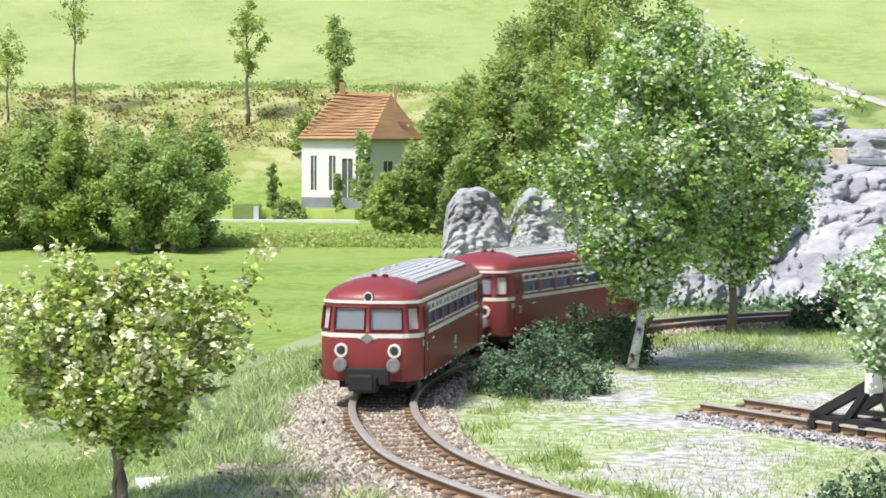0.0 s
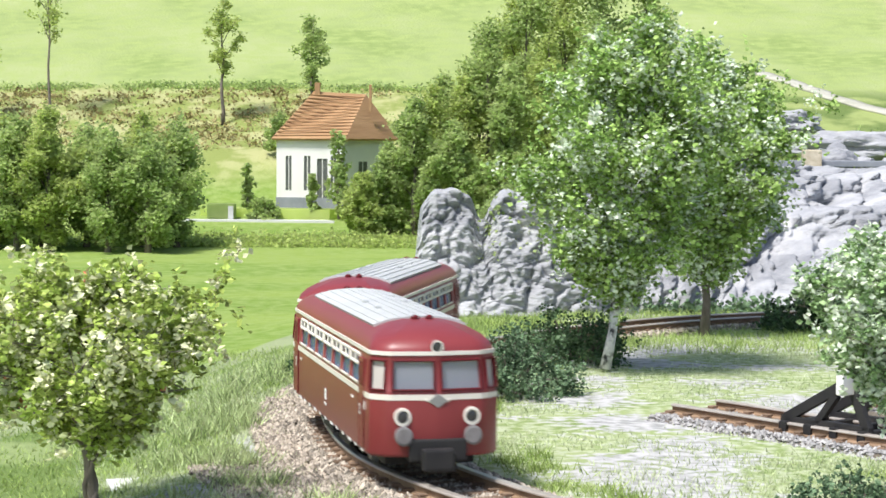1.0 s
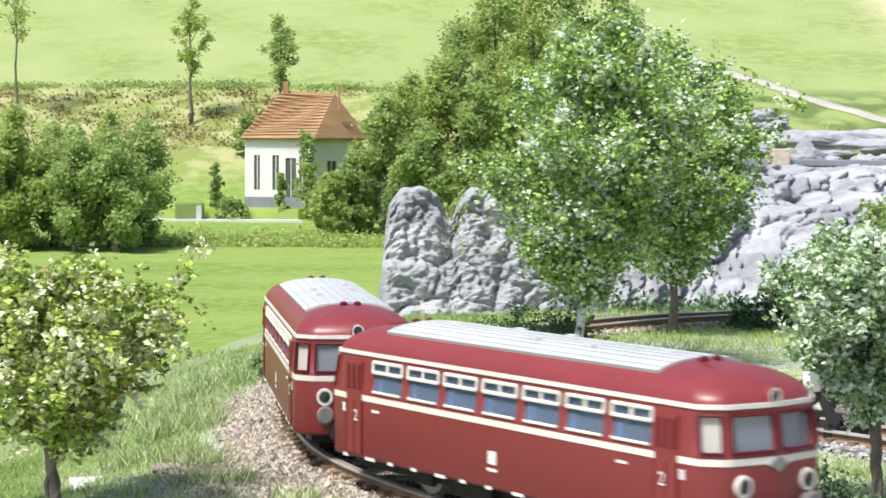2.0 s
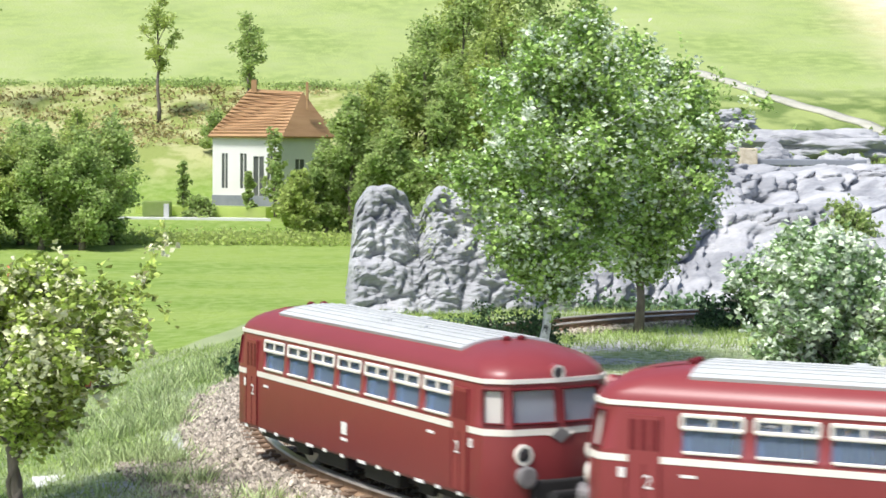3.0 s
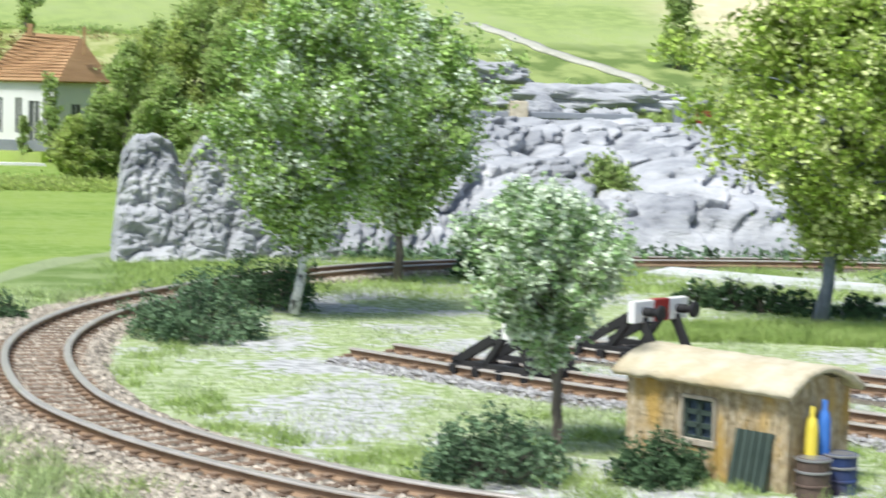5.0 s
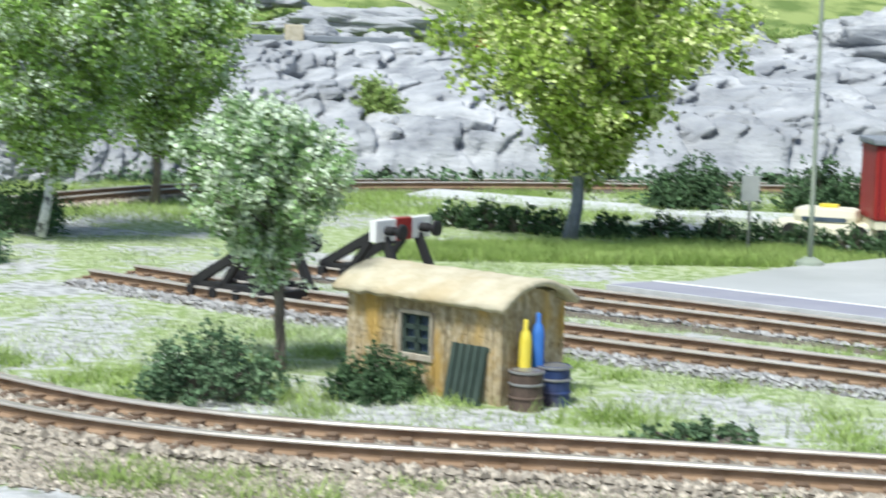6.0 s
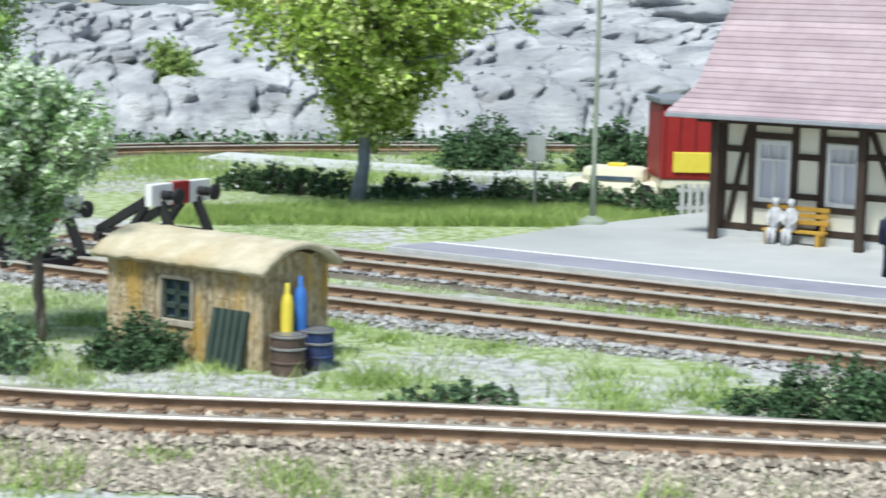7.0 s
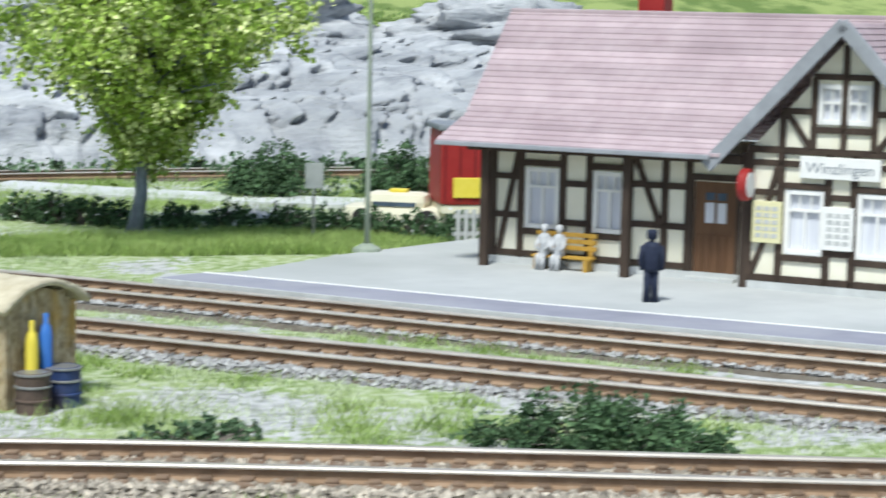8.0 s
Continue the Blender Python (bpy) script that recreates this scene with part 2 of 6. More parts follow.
def near_loop(x, y):
    """Distance from the loop's middle line."""
    x, y = np.atleast_1d(x), np.atleast_1d(y)
    line = LOOP_XY[::8]
    return np.sqrt(((x[:, None] - line[None, :, 0]) ** 2 + (y[:, None] - line[None, :, 1]) ** 2).min(1))


def land(x, y):
    """Height of the ground in millimetres."""
    x, y = np.asarray(x, float), np.asarray(y, float)
    left = np.interp(y, [200, 300, 390, 520, 650, 700, 740, 765, 800, 830, 860, 900, 1000, 1200, 1500], [-3, -4, -3.5, -2.5, -1, 1, 5, 9, 24, 32, 44, 56, 84, 150, 230])
    right = np.interp(y, [0, 465, 485, 640, 655, 705, 730, 800, 900, 1200, 1500], [-1.6, -1.5, -2.5, 17, 21, 22, 27, 44, 66, 150, 230])
    w = smooth(45, 100, x)
    inner = smooth(-12, 6, x)
    low = left * (1 - inner) + (-1.6) * inner
    lower = np.where(y < 470, low, left * (1 - w) + right * w)
    blend = smooth(440, 500, y)
    out = low * (1 - blend) + lower * blend
    return out + 0.25 * wave(x, y, 9.0, 1.0) * (1 - smooth(420, 600, y)) + 1.5 * wave(x, y, 60.0, 2.0) * smooth(700, 900, y)


def ground_material():
    m = bpy.data.materials.new("layout_ground")
    m.use_nodes = True
    n, link = m.node_tree.nodes, m.node_tree.links.new
    b = n["Principled BSDF"]
    b.inputs["Roughness"].default_value, b.inputs["Specular IOR Level"].default_value = 0.95, 0.1
    geo, sep = n.new("ShaderNodeNewGeometry"), n.new("ShaderNodeSeparateXYZ")
    link(geo.outputs["Position"], sep.inputs[0])

    def noise_of(size, detail=6.0, stretch=(1, 1, 1)):
        mp, no = n.new("ShaderNodeMapping"), n.new("ShaderNodeTexNoise")
        mp.inputs["Scale"].default_value = [1000 / size * s for s in stretch]
        no.inputs["Scale"].default_value, no.inputs["Detail"].default_value = 1.0, detail
        link(geo.outputs["Position"], mp.inputs[0])
        link(mp.outputs[0], no.inputs["Vector"])
        return no.outputs["Fac"]

    def step(v, lo, hi):
        r = n.new("ShaderNodeMapRange")
        r.interpolation_type = "SMOOTHSTEP"
        r.inputs["From Min"].default_value, r.inputs["From Max"].default_value = lo, hi
        link(v, r.inputs["Value"])
        return r.outputs[0]

    def math_of(op, a, c):
        k = n.new("ShaderNodeMath")
        k.operation = op
        for i, v in enumerate((a, c)):
            if isinstance(v, (int, float)):
                k.inputs[i].default_value = v
            else:
                link(v, k.inputs[i])
        return k.outputs[0]

    def mix(f, a, c):
        k = n.new("ShaderNodeMixRGB")
        for i, v in enumerate((f, a, c)):
            if isinstance(v, tuple):
                k.inputs[i].default_value = (*v, 1)
            else:
                link(v, k.inputs[i])
        return k.outputs[0]

    x, y, z = (math_of("MULTIPLY", sep.outputs[k], 1000.0) for k in range(3))
    wob = math_of("MULTIPLY", math_of("SUBTRACT", noise_of(26), 0.5), 26.0)
    yw, xw = math_of("ADD", y, wob), math_of("ADD", x, wob)
    fine, mid, big = noise_of(1.6), noise_of(12), noise_of(60)
    turf = mix(step(mid, 0.35, 0.65), (0.22, 0.30, 0.10), (0.33, 0.40, 0.18))
    turf = mix(step(fine, 0.38, 0.62), turf, (0.45, 0.50, 0.32))
    stony = mix(step(fine, 0.35, 0.62), (0.33, 0.335, 0.32), (0.54, 0.54, 0.53))
    inside = mix(step(math_of("ADD", math_of("MULTIPLY", noise_of(20), 0.72), math_of("MULTIPLY", fine, 0.28)), 0.49, 0.55), turf, stony)
    field = mix(step(noise_of(30, 4, (0.4, 1, 1)), 0.35, 0.65), (0.165, 0.265, 0.045), (0.25, 0.34, 0.075))
    field = mix(step(noise_of(3.0), 0.3, 0.75), field, (0.27, 0.355, 0.11))
    verge = mix(step(mid, 0.4, 0.6), (0.15, 0.22, 0.065), (0.25, 0.32, 0.13))
    upland = mix(step(big, 0.35, 0.65), (0.23, 0.31, 0.10), (0.35, 0.41, 0.18))
    upland = mix(step(noise_of(6), 0.35, 0.7), upland, (0.32, 0.395, 0.14))
    stubble = mix(step(noise_of(8), 0.4, 0.65), (0.60, 0.52, 0.33), (0.68, 0.62, 0.42))
    upland = mix(step(xw, 190.0, 240.0), upland, stubble)
    rough = mix(step(noise_of(9, 8), 0.42, 0.6), (0.25, 0.30, 0.09), (0.40, 0.41, 0.19))
    # the meadow ends in a pale footpath that runs along the embankment
    edge = math_of("ADD", math_of("SUBTRACT", x, math_of("MULTIPLY", math_of("SUBTRACT", y, 391.0), 0.27)), math_of("MULTIPLY", wob, 0.12))
    c = mix(step(math_of("ADD", edge, math_of("MULTIPLY", wob, 0.5)), 22.0, 31.0), verge, inside)
    c = mix(math_of("SUBTRACT", 1.0, step(edge, -13.0, -12.0)), c, field)
    strip_of = math_of("MULTIPLY", step(edge, -13.5, -12.0), math_of("SUBTRACT", 1.0, step(edge, -7.0, -5.0)))
    c = mix(math_of("MULTIPLY", strip_of, 0.75), c, (0.31, 0.355, 0.205))
    c = mix(step(yw, 770.0, 800.0), c, rough)
    c = mix(step(yw, 868.0, 884.0), c, upland)
    back = math_of("MULTIPLY", step(yw, 690.0, 720.0), step(x, 30.0, 60.0))
    c = mix(back, c, upland)
    heath = mix(step(noise_of(14, 8), 0.40, 0.60), (0.14, 0.20, 0.06), (0.30, 0.36, 0.13))
    slope = math_of("MULTIPLY", math_of("MULTIPLY", step(yw, 640.0, 655.0), math_of("SUBTRACT", 1.0, step(yw, 800.0, 830.0))), step(x, 50.0, 70.0))
    c = mix(slope, c, heath)
    link(c, b.inputs["Base Color"])
    bp = n.new("ShaderNodeBump")
    bp.inputs["Distance"].default_value, bp.inputs["Strength"].default_value = 0.0006, 0.9
    link(noise_of(1.3), bp.inputs["Height"])
    link(bp.outputs[0], b.inputs["Normal"])
    return m


def build_ground():
    xs = np.r_[np.arange(-1200, -60, 30), np.arange(-60, 240, 2.5), np.arange(240, 1500, 30)]
    ys = np.r_[np.arange(-300, 180, 30), np.arange(180, 520, 2.5), np.arange(520, 900, 8), np.arange(900, 1560, 25)]
    gx, gy = np.meshgrid(xs, ys)
    gz = land(gx, gy)
    verts = np.stack([gx, gy, gz], -1).reshape(-1, 3)
    w = len(xs)
    i, j = np.meshgrid(np.arange(w - 1), np.arange(len(ys) - 1))
    a = (j * w + i).ravel()
    faces = np.stack([a, a + 1, a + w + 1, a + w], -1)
    ob = soup("ground", verts, faces, ground_material(), smooth=True)
    tagged(ob, "green landscaped model ground with turf, pale gravel and meadow", "ground", kind="structure")


build_ground()


# ---- tracks ----
def strip(bm, xy, ang, profile, z0=0.0):
    """Sweeps a closed (offset, height) profile along plan points."""
    rings = []
    for (x, y), a in zip(xy, ang):
        nx, ny = -math.sin(a), math.cos(a)
        rings.append([bm.verts.new((x + nx * o, y + ny * o, z0 + h)) for o, h in profile])
    k = len(profile)
    for r, q in zip(rings, rings[1:]):
        for j in range(k):
            bm.faces.new((r[j], q[j], q[(j + 1) % k], r[(j + 1) % k]))
    bm.faces.new(rings[0])
    bm.faces.new(rings[-1][::-1])


def build_track(points, label, stones, gauge=3.5, cut=(0.0, 1e9)):
    s, xy, ang = spline(points, 2.0)
    keep = (s >= cut[0]) & (s <= cut[1])
    s, xy, ang = s[keep], xy[keep], ang[keep]
    top = thing("railway_track", label, "railway track", kind="structure")
    for side in (-1, 1):
        bm = bmesh.new()
        o = side * gauge
        strip(bm, xy, ang, [(o - 0.62, -1.25), (o - 0.62, -1.05), (o - 0.16, -0.9), (o - 0.16, -0.35), (o - 0.38, -0.25), (o - 0.38, -0.06),
                            (o + 0.38, -0.06), (o + 0.38, -0.25), (o + 0.16, -0.35), (o + 0.16, -0.9), (o + 0.62, -1.05), (o + 0.62, -1.25)])
        rail = part("rail", bm, RAIL_SIDE, top, "rusty brown rail")
        bm = bmesh.new()
        strip(bm, xy, ang, [(o - 0.44, -0.24), (o - 0.45, -0.12), (o - 0.33, 0.0), (o + 0.33, 0.0), (o + 0.45, -0.12), (o + 0.44, -0.24)])
        part("rail_head", bm, RAIL_TOP, rail, "worn rail head with sky gleam in its colour")
    # bed of ballast
    bm = bmesh.new()
    strip(bm, xy, ang, [(-9.5, -2.6), (-6.6, -1.25), (-5.8, -1.4), (5.8, -1.4), (6.6, -1.25), (9.5, -2.6)])
    part("ballast_bed", bm, BED, top, "gravel ballast bed")
    return top, s, xy, ang


def build_sleepers(top, points, pitch=2.9, limit=(0.0, 1e9), length=11.0):
    s, xy, ang = spline(points, pitch)
    bm = bmesh.new()
    box(bm, -0.62, 0.62, -length / 2, length / 2, -1.75, -0.98, bevel=0.08)
    for side in (-1, 1):
        box(bm, -0.45, 0.45, side * 3.5 - 1.05, side * 3.5 + 1.05, -0.98, -0.74, bevel=0.08)
    first = None
    for k, ((x, y), a) in enumerate(zip(xy, ang)):
        if not limit[0] <= s[k] <= limit[1]:
            continue
        m = at(x, y, 0, math.degrees(a) + random.uniform(-1.5, 1.5))
        if first is None:
            first = part("sleeper", bm, SLEEPER, top)
            first.matrix_basis = m
        else:
            ob = new("sleeper", first.data)
            ob.parent, ob.matrix_basis = top, m


def build_stones(points, name, label, material, per_mm, spread, limit, size=(0.28, 0.62), seed=3, shift=False):
    """Loose ballast stones beside and between the rails."""
    rng = np.random.default_rng(seed)
    s, xy, ang = spline(points, 0.5)
    keep = np.flatnonzero((s >= limit[0]) & (s <= limit[1]))
    count = int(per_mm * (min(limit[1], s[-1]) - limit[0]))
    k = rng.choice(keep, count)
    off = rng.uniform(-spread, spread, count)
    off = np.where(np.abs(np.abs(off) - 3.5) < 0.5, off + 1.1, off)
    if shift:
        off = -8.0 - np.abs(off) * 0.6
    x, y = xy[k, 0] - np.sin(ang[k]) * off + rng.uniform(-0.4, 0.4, count), xy[k, 1] + np.cos(ang[k]) * off + rng.uniform(-0.4, 0.4, count)
    z = np.where(np.abs(off) < 5.7, -1.40, -1.2 - 1.4 * np.clip((np.abs(off) - 6.6) / 2.9, 0, 1))
    if shift:
        z = np.maximum(-2.0 - 0.9 * (-off - 8.0) / 12.5, land(x, y) + 0.05)
    r = rng.uniform(*size, count)
    base = np.array([(1, 0, 0), (-1, 0, 0), (0, 1, 0), (0, -1, 0), (0, 0, 0.9), (0, 0, -0.7)], float)
    tri = np.array([(0, 2, 4), (2, 1, 4), (1, 3, 4), (3, 0, 4), (2, 0, 5), (1, 2, 5), (3, 1, 5), (0, 3, 5)])
    spin = rng.uniform(0, 6.28, count)
    v = base[None] * r[:, None, None] * rng.uniform(0.6, 1.25, (count, 6, 1))
    c, sn = np.cos(spin)[:, None], np.sin(spin)[:, None]
    tilt = rng.uniform(-0.5, 0.5, (count, 1))
    vx, vy, vz = v[..., 0] * c - v[..., 1] * sn, v[..., 0] * sn + v[..., 1] * c, v[..., 2] + tilt * v[..., 0]
    verts = np.stack([vx + x[:, None], vy + y[:, None], vz + (z + 0.3 * r)[:, None]], -1).reshape(-1, 3)
    faces = (tri[None] + 6 * np.arange(count)[:, None, None]).reshape(-1, 3)
    tagged(soup(name, verts, faces, material), label, "gravel", kind="stuff")


loop_track, *_ = build_track(LOOP, "curved single railway track on brown gravel ballast", BALLAST)
siding_track, *_ = build_track(SIDING, "rusty siding track ending at a buffer stop", BALLAST_GREY)
platform_track, *_ = build_track(PLATFORM_LINE, "rusty railway track beside the station platform", BALLAST_GREY)


def front_strip(name, label, material, near, far, z_near, z_far, kind_of):
    """A band of ground along the camera's side of the front track."""
    s, xy, ang = spline(LOOP, 2.0)
    keep = (s > 438) & (s < 760)
    bm = bmesh.new()
    xy, ang = xy[keep], ang[keep]
    strip(bm, xy, ang, [(-far, z_far - 2.5), (-far, z_far), (-near, z_near), (-near, z_near - 2.5)])
    tagged(part(name, bm, material), label, kind_of, kind="structure")


front_strip("gravel_apron", "brown-grey fine gravel before the front track", BALLAST, 8.0, 19.3, -2.0, -2.9, "gravel")
front_strip("stone_edging", "whitish stone edging before the gravel", EDGING, 19.4, 27.0, -2.6, -2.8, "edging")

# ---- rock ----
def build_rock():
    """A pale layered rock cutting that climbs from the back track to a terrace."""
    us, vs = np.r_[np.linspace(0, 0.22, 200), np.linspace(0.22, 1, 420)[1:]], np.linspace(0, 1, 130)
    verts = []
    for v in vs:
        for u in us:
            x = 17 + 400 * u
            far = float(smooth(46, 95, x))
            foot = float(np.interp(x, [17, 40, 60, 110, 200, 420], [458, 462, 474, 482, 480, 474]))
            top_y = foot + 12 + far * 157
            heads = 1.6 - 5.5 * math.exp(-((x - 29.8) / 2.0) ** 2) - 4.0 * (1 - float(smooth(17, 21, x))) + 1.3 * noise.noise(Vector((x * 0.4, 3.0, 0)))
            top_z = 19.5 + 3.5 * far + heads * (1 - far)
            heave = noise.noise(Vector((x * 0.045, v * 2.2, 5.0))) + 0.5 * noise.noise(Vector((x * 0.11, v * 4.0, 9.0)))
            shelf = v * (4 + 2 * far) + 1.3 * heave
            step_ = (math.floor(shelf) + smooth(0.15, 0.95, shelf % 1.0) - 1.3 * heave) / (4 + 2 * far)
            z = -3 + (top_z + 3) * min(1.0, max(0.0, (0.6 * v + 0.4 * max(0.0, float(step_))))) ** (1.0 - 0.62 * far)
            y = foot + (top_y - foot) * v
            amp = (1 - float(smooth(0.93, 1.0, v))) * (0.15 + 0.85 * float(smooth(0.0, 0.10, v)))
            p = Vector((x * 0.10, y * 0.05, z * 0.12))
            bend = Vector((x * (0.15 - 0.05 * far) + 0.7 * noise.noise(p * 1.7), y * (0.05 - 0.025 * far), z * (0.14 - 0.03 * far) + 0.6 * noise.noise(p * 2.1 + Vector((7, 0, 0)))))
            near, second = noise.voronoi(bend)[0][:2]
            pillow = 1.0 - min(1.0, near * 1.25) ** 2
            crack = max(0.0, 0.2 - (second - near)) / 0.2
            lumps = 1.0 - min(1.0, noise.voronoi(bend * 2.6)[0][0] * 1.3) ** 2
            grit = noise.fractal(p * 9.0, 0.7, 2.1, 4)
            push = amp * ((2.4 + 8.0 * far) * noise.noise(p * 0.55) + (1.6 + 3.7 * far) * pillow + (0.7 + 0.4 * far) * lumps - (1.0 + 1.8 * far) * crack + 0.75 * grit)
            ex = float(smooth(16.5, 18.5, x))
            verts.append((x + 0.35 * push, y - push + (1 - ex) * 5, (z + 0.3 * push) * (0.2 + 0.8 * ex)))
    w = len(us)
    verts += [(x, y + 14, -4.0) for x, y, z in verts[-w:]]
    i, j = np.meshgrid(np.arange(w - 1), np.arange(len(vs)))
    a = (j * w + i).ravel()
    ob = soup("rock_face", verts, np.stack([a, a + 1, a + w + 1, a + w], -1), ROCK, smooth=True)
    tagged(ob, "pale grey layered rock face behind the back track", "rock", kind="structure")


build_rock()


# ---- trees and shrubs ----
def leaf_soup(name, points, size, material, parent, seed, label="", up=0.3):
    """Many small bent leaves round the given points."""
    rng = np.random.default_rng(seed)
    count = len(points)
    d = rng.normal(size=(count, 3))
    d[:, 2] = np.abs(d[:, 2]) * up + 0.15 * rng.normal(size=count)
    d /= np.linalg.norm(d, axis=1)[:, None]
    e = np.cross(d, rng.normal(size=(count, 3)))
    e /= np.linalg.norm(e, axis=1)[:, None]
    f = np.cross(d, e)
    r = size * rng.uniform(0.6, 1.35, count)[:, None]
    a, b = points - d * r * 0.7, points + d * r * 0.9
    c1, c2 = points + e * r * 0.62 + f * r * 0.22, points - e * r * 0.62 + f * r * 0.22
    verts = np.stack([a, c1, b, c2], 1).reshape(-1, 3)
    k = 4 * np.arange(count)[:, None]
    faces = np.concatenate([k + [[0, 1, 2]], k + [[0, 2, 3]]])
    return soup(name, verts, faces, material, parent, label)


def crown_points(rng, tips, count, spread, clump=11):
    """Leaf places in small clumps round the twig tips."""
    clumps = max(8, count // clump)
    k = rng.integers(0, len(tips), clumps)
    heart = np.array(tips)[k] + rng.normal(size=(clumps, 3)) * spread * rng.uniform(0.3, 1.0, (clumps, 1))
    return heart[rng.integers(0, clumps, count)] + rng.normal(size=(count, 3)) * spread * (0.34 if clump > 4 else 0.5)


def grow(rng, height, low, shape, limbs, trunk_r, lean=(0.0, 0.0), twigs=7, droop=0.0, skew=0.0):
    """Trunk and limbs as a bmesh and the twig tips. shape(t) gives the crown's half width for t from 0 (lowest) to 1 (top)."""
    bm = bmesh.new()
    n = 9
    axis = [Vector((lean[0] * k / n * height + 0.5 * math.sin(k * 1.7) * trunk_r, lean[1] * k / n * height + 0.5 * math.cos(k * 1.3) * trunk_r, height * 0.96 * k / n)) for k in range(n + 1)]
    tube(bm, axis, [trunk_r * (1.25 if k == 0 else 1.0 - 0.88 * k / n) for k in range(n + 1)], 8)
    tips = []
    for i in range(limbs):
        t = (i + rng.uniform(0.1, 0.9)) / limbs
        z = low + (height - low) * t * 0.93
        f = min(n - 1e-6, z * 0.82 / (height * 0.96) * n)
        start = axis[int(f)].lerp(axis[int(f) + 1], f - int(f))
        a = i * 2.4 + rng.uniform(-0.4, 0.4)
        reach = shape(t) * rng.uniform(0.75, 1.05)
        end = Vector((axis[int(f)].x + skew + reach * math.cos(a), axis[int(f)].y + reach * math.sin(a), z + (height - z) * 0.12 - droop * reach))
        mid = start.lerp(end, 0.5) + Vector((0, 0, 0.12 * reach))
        r = trunk_r * 0.42 * (1 - 0.6 * t)
        tube(bm, [start, mid, end], [r, r * 0.6, r * 0.2], 5)
        for q in range(twigs):
            u = rng.uniform(0.3, 1.0)
            p = (start.lerp(mid, u * 2) if u < 0.5 else mid.lerp(end, u * 2 - 1))
            w = Vector(rng.normal(size=3)) * shape(t) * 0.24
            w.z = abs(w.z) * (0.9 - droop * 2)
            tube(bm, [p, p + w], [r * 0.3, r * 0.1], 3, caps=False)
            tips += [tuple(p.lerp(p + w, 0.55)), tuple(p + w)]
    tips.append(tuple(axis[-1]))
    return bm, tips


def tree(label, x, y, z, height, low, shape, bark, leaf, leaves, size, spread, seed, limbs=22, trunk_r=0.9, lean=(0, 0), extra=(), droop=0.0, twigs=7, up=0.3, strands=0, skew=0.0, clump=9):
    rng = np.random.default_rng(seed)
    top = thing("tree", label, "tree", at(x, y, z))
    bm, tips = grow(rng, height, low, shape, limbs, trunk_r, lean, twigs, droop, skew)
    for k in range(strands):
        # wires wound round the stem
        turn = [6.283 * k / strands + 0.9 * q for q in range(9)]
        tube(bm, [Vector((lean[0] * low * q / 8 + 0.85 * trunk_r * math.cos(a), lean[1] * low * q / 8 + 0.85 * trunk_r * math.sin(a), low * 1.15 * q / 8)) for q, a in enumerate(turn)],
             [trunk_r * 0.55] * 9, 6)
    part("trunk", bm, bark, top, smooth=True)
    crown = leaf_soup("crown", crown_points(rng, tips, leaves, spread, clump), size, leaf, top, seed + 1, up=up)
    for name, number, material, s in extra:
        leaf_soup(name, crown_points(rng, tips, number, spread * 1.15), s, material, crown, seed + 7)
    return top


def egg(width, peak=0.35):
    """A crown outline: widest at the height share peak."""
    return lambda t: width * (math.sin(math.pi * min(1.0, max(0.04, 0.5 * t / peak if t < peak else 0.5 + 0.5 * (t - peak) / (1 - peak) * 0.93))) ** 0.75)


tree("birch model tree with white mottled trunk and pale green leaves", 47.4, 376.1, -1.2, 50, 8, egg(15.5, 0.45), BIRCH_BARK, LEAF_BIRCH, 29000, 0.50, 1.7, 11, 38, 0.68, lean=(0.12, 0), droop=0.1, extra=(("pale_leaves", 12500, LEAF_HIGHLIGHT, 0.46),))
tree("slender grey-trunked model tree with fresh green leaves", 66.4, 427.9, -1.6, 50, 8, egg(16, 0.42), BARK, LEAF_BIRCH, 26000, 0.54, 1.8, 23, 34, 0.75, droop=0.08, extra=(("pale_leaves", 9500, LEAF_HIGHLIGHT, 0.50),))
tree("yellow-green broadleaf model tree on the station lawn", 121.7, 370.1, -1.4, 56, 9, egg(19.5, 0.40), BARK_BLUE_SHADE, LEAF_YELLOW, 31000, 0.64, 2.2, 37, 44, 1.0, lean=(0.09, 0), skew=1.5, droop=0.06, extra=(("lit_leaves", 14000, LEAF_YELLOW_LIT, 0.58),))
tree("small round tree with pale leaves and twisted wire trunk", 67.6, 270.4, -1.4, 24.5, 8.5, egg(7.2, 0.55), BARK, LEAF_PALE, 13000, 0.35, 0.9, 41, 32, 0.4, lean=(-0.04, 0), extra=(("pale_leaves", 9500, LEAF_HIGHLIGHT, 0.35),), strands=3, skew=-1.9)
tree("small fruit tree with cream blossom on the embankment", -2.8, 271.0, -3.4, 22.5, 6.5, egg(12.6, 0.5), BARK, LEAF_APPLE, 14000, 0.42, 1.05, 53, 32, 0.55, extra=(("blossom", 7000, BLOSSOM, 0.42), ("red_bloom", 70, FLOWER_RED, 0.4)), strands=2)


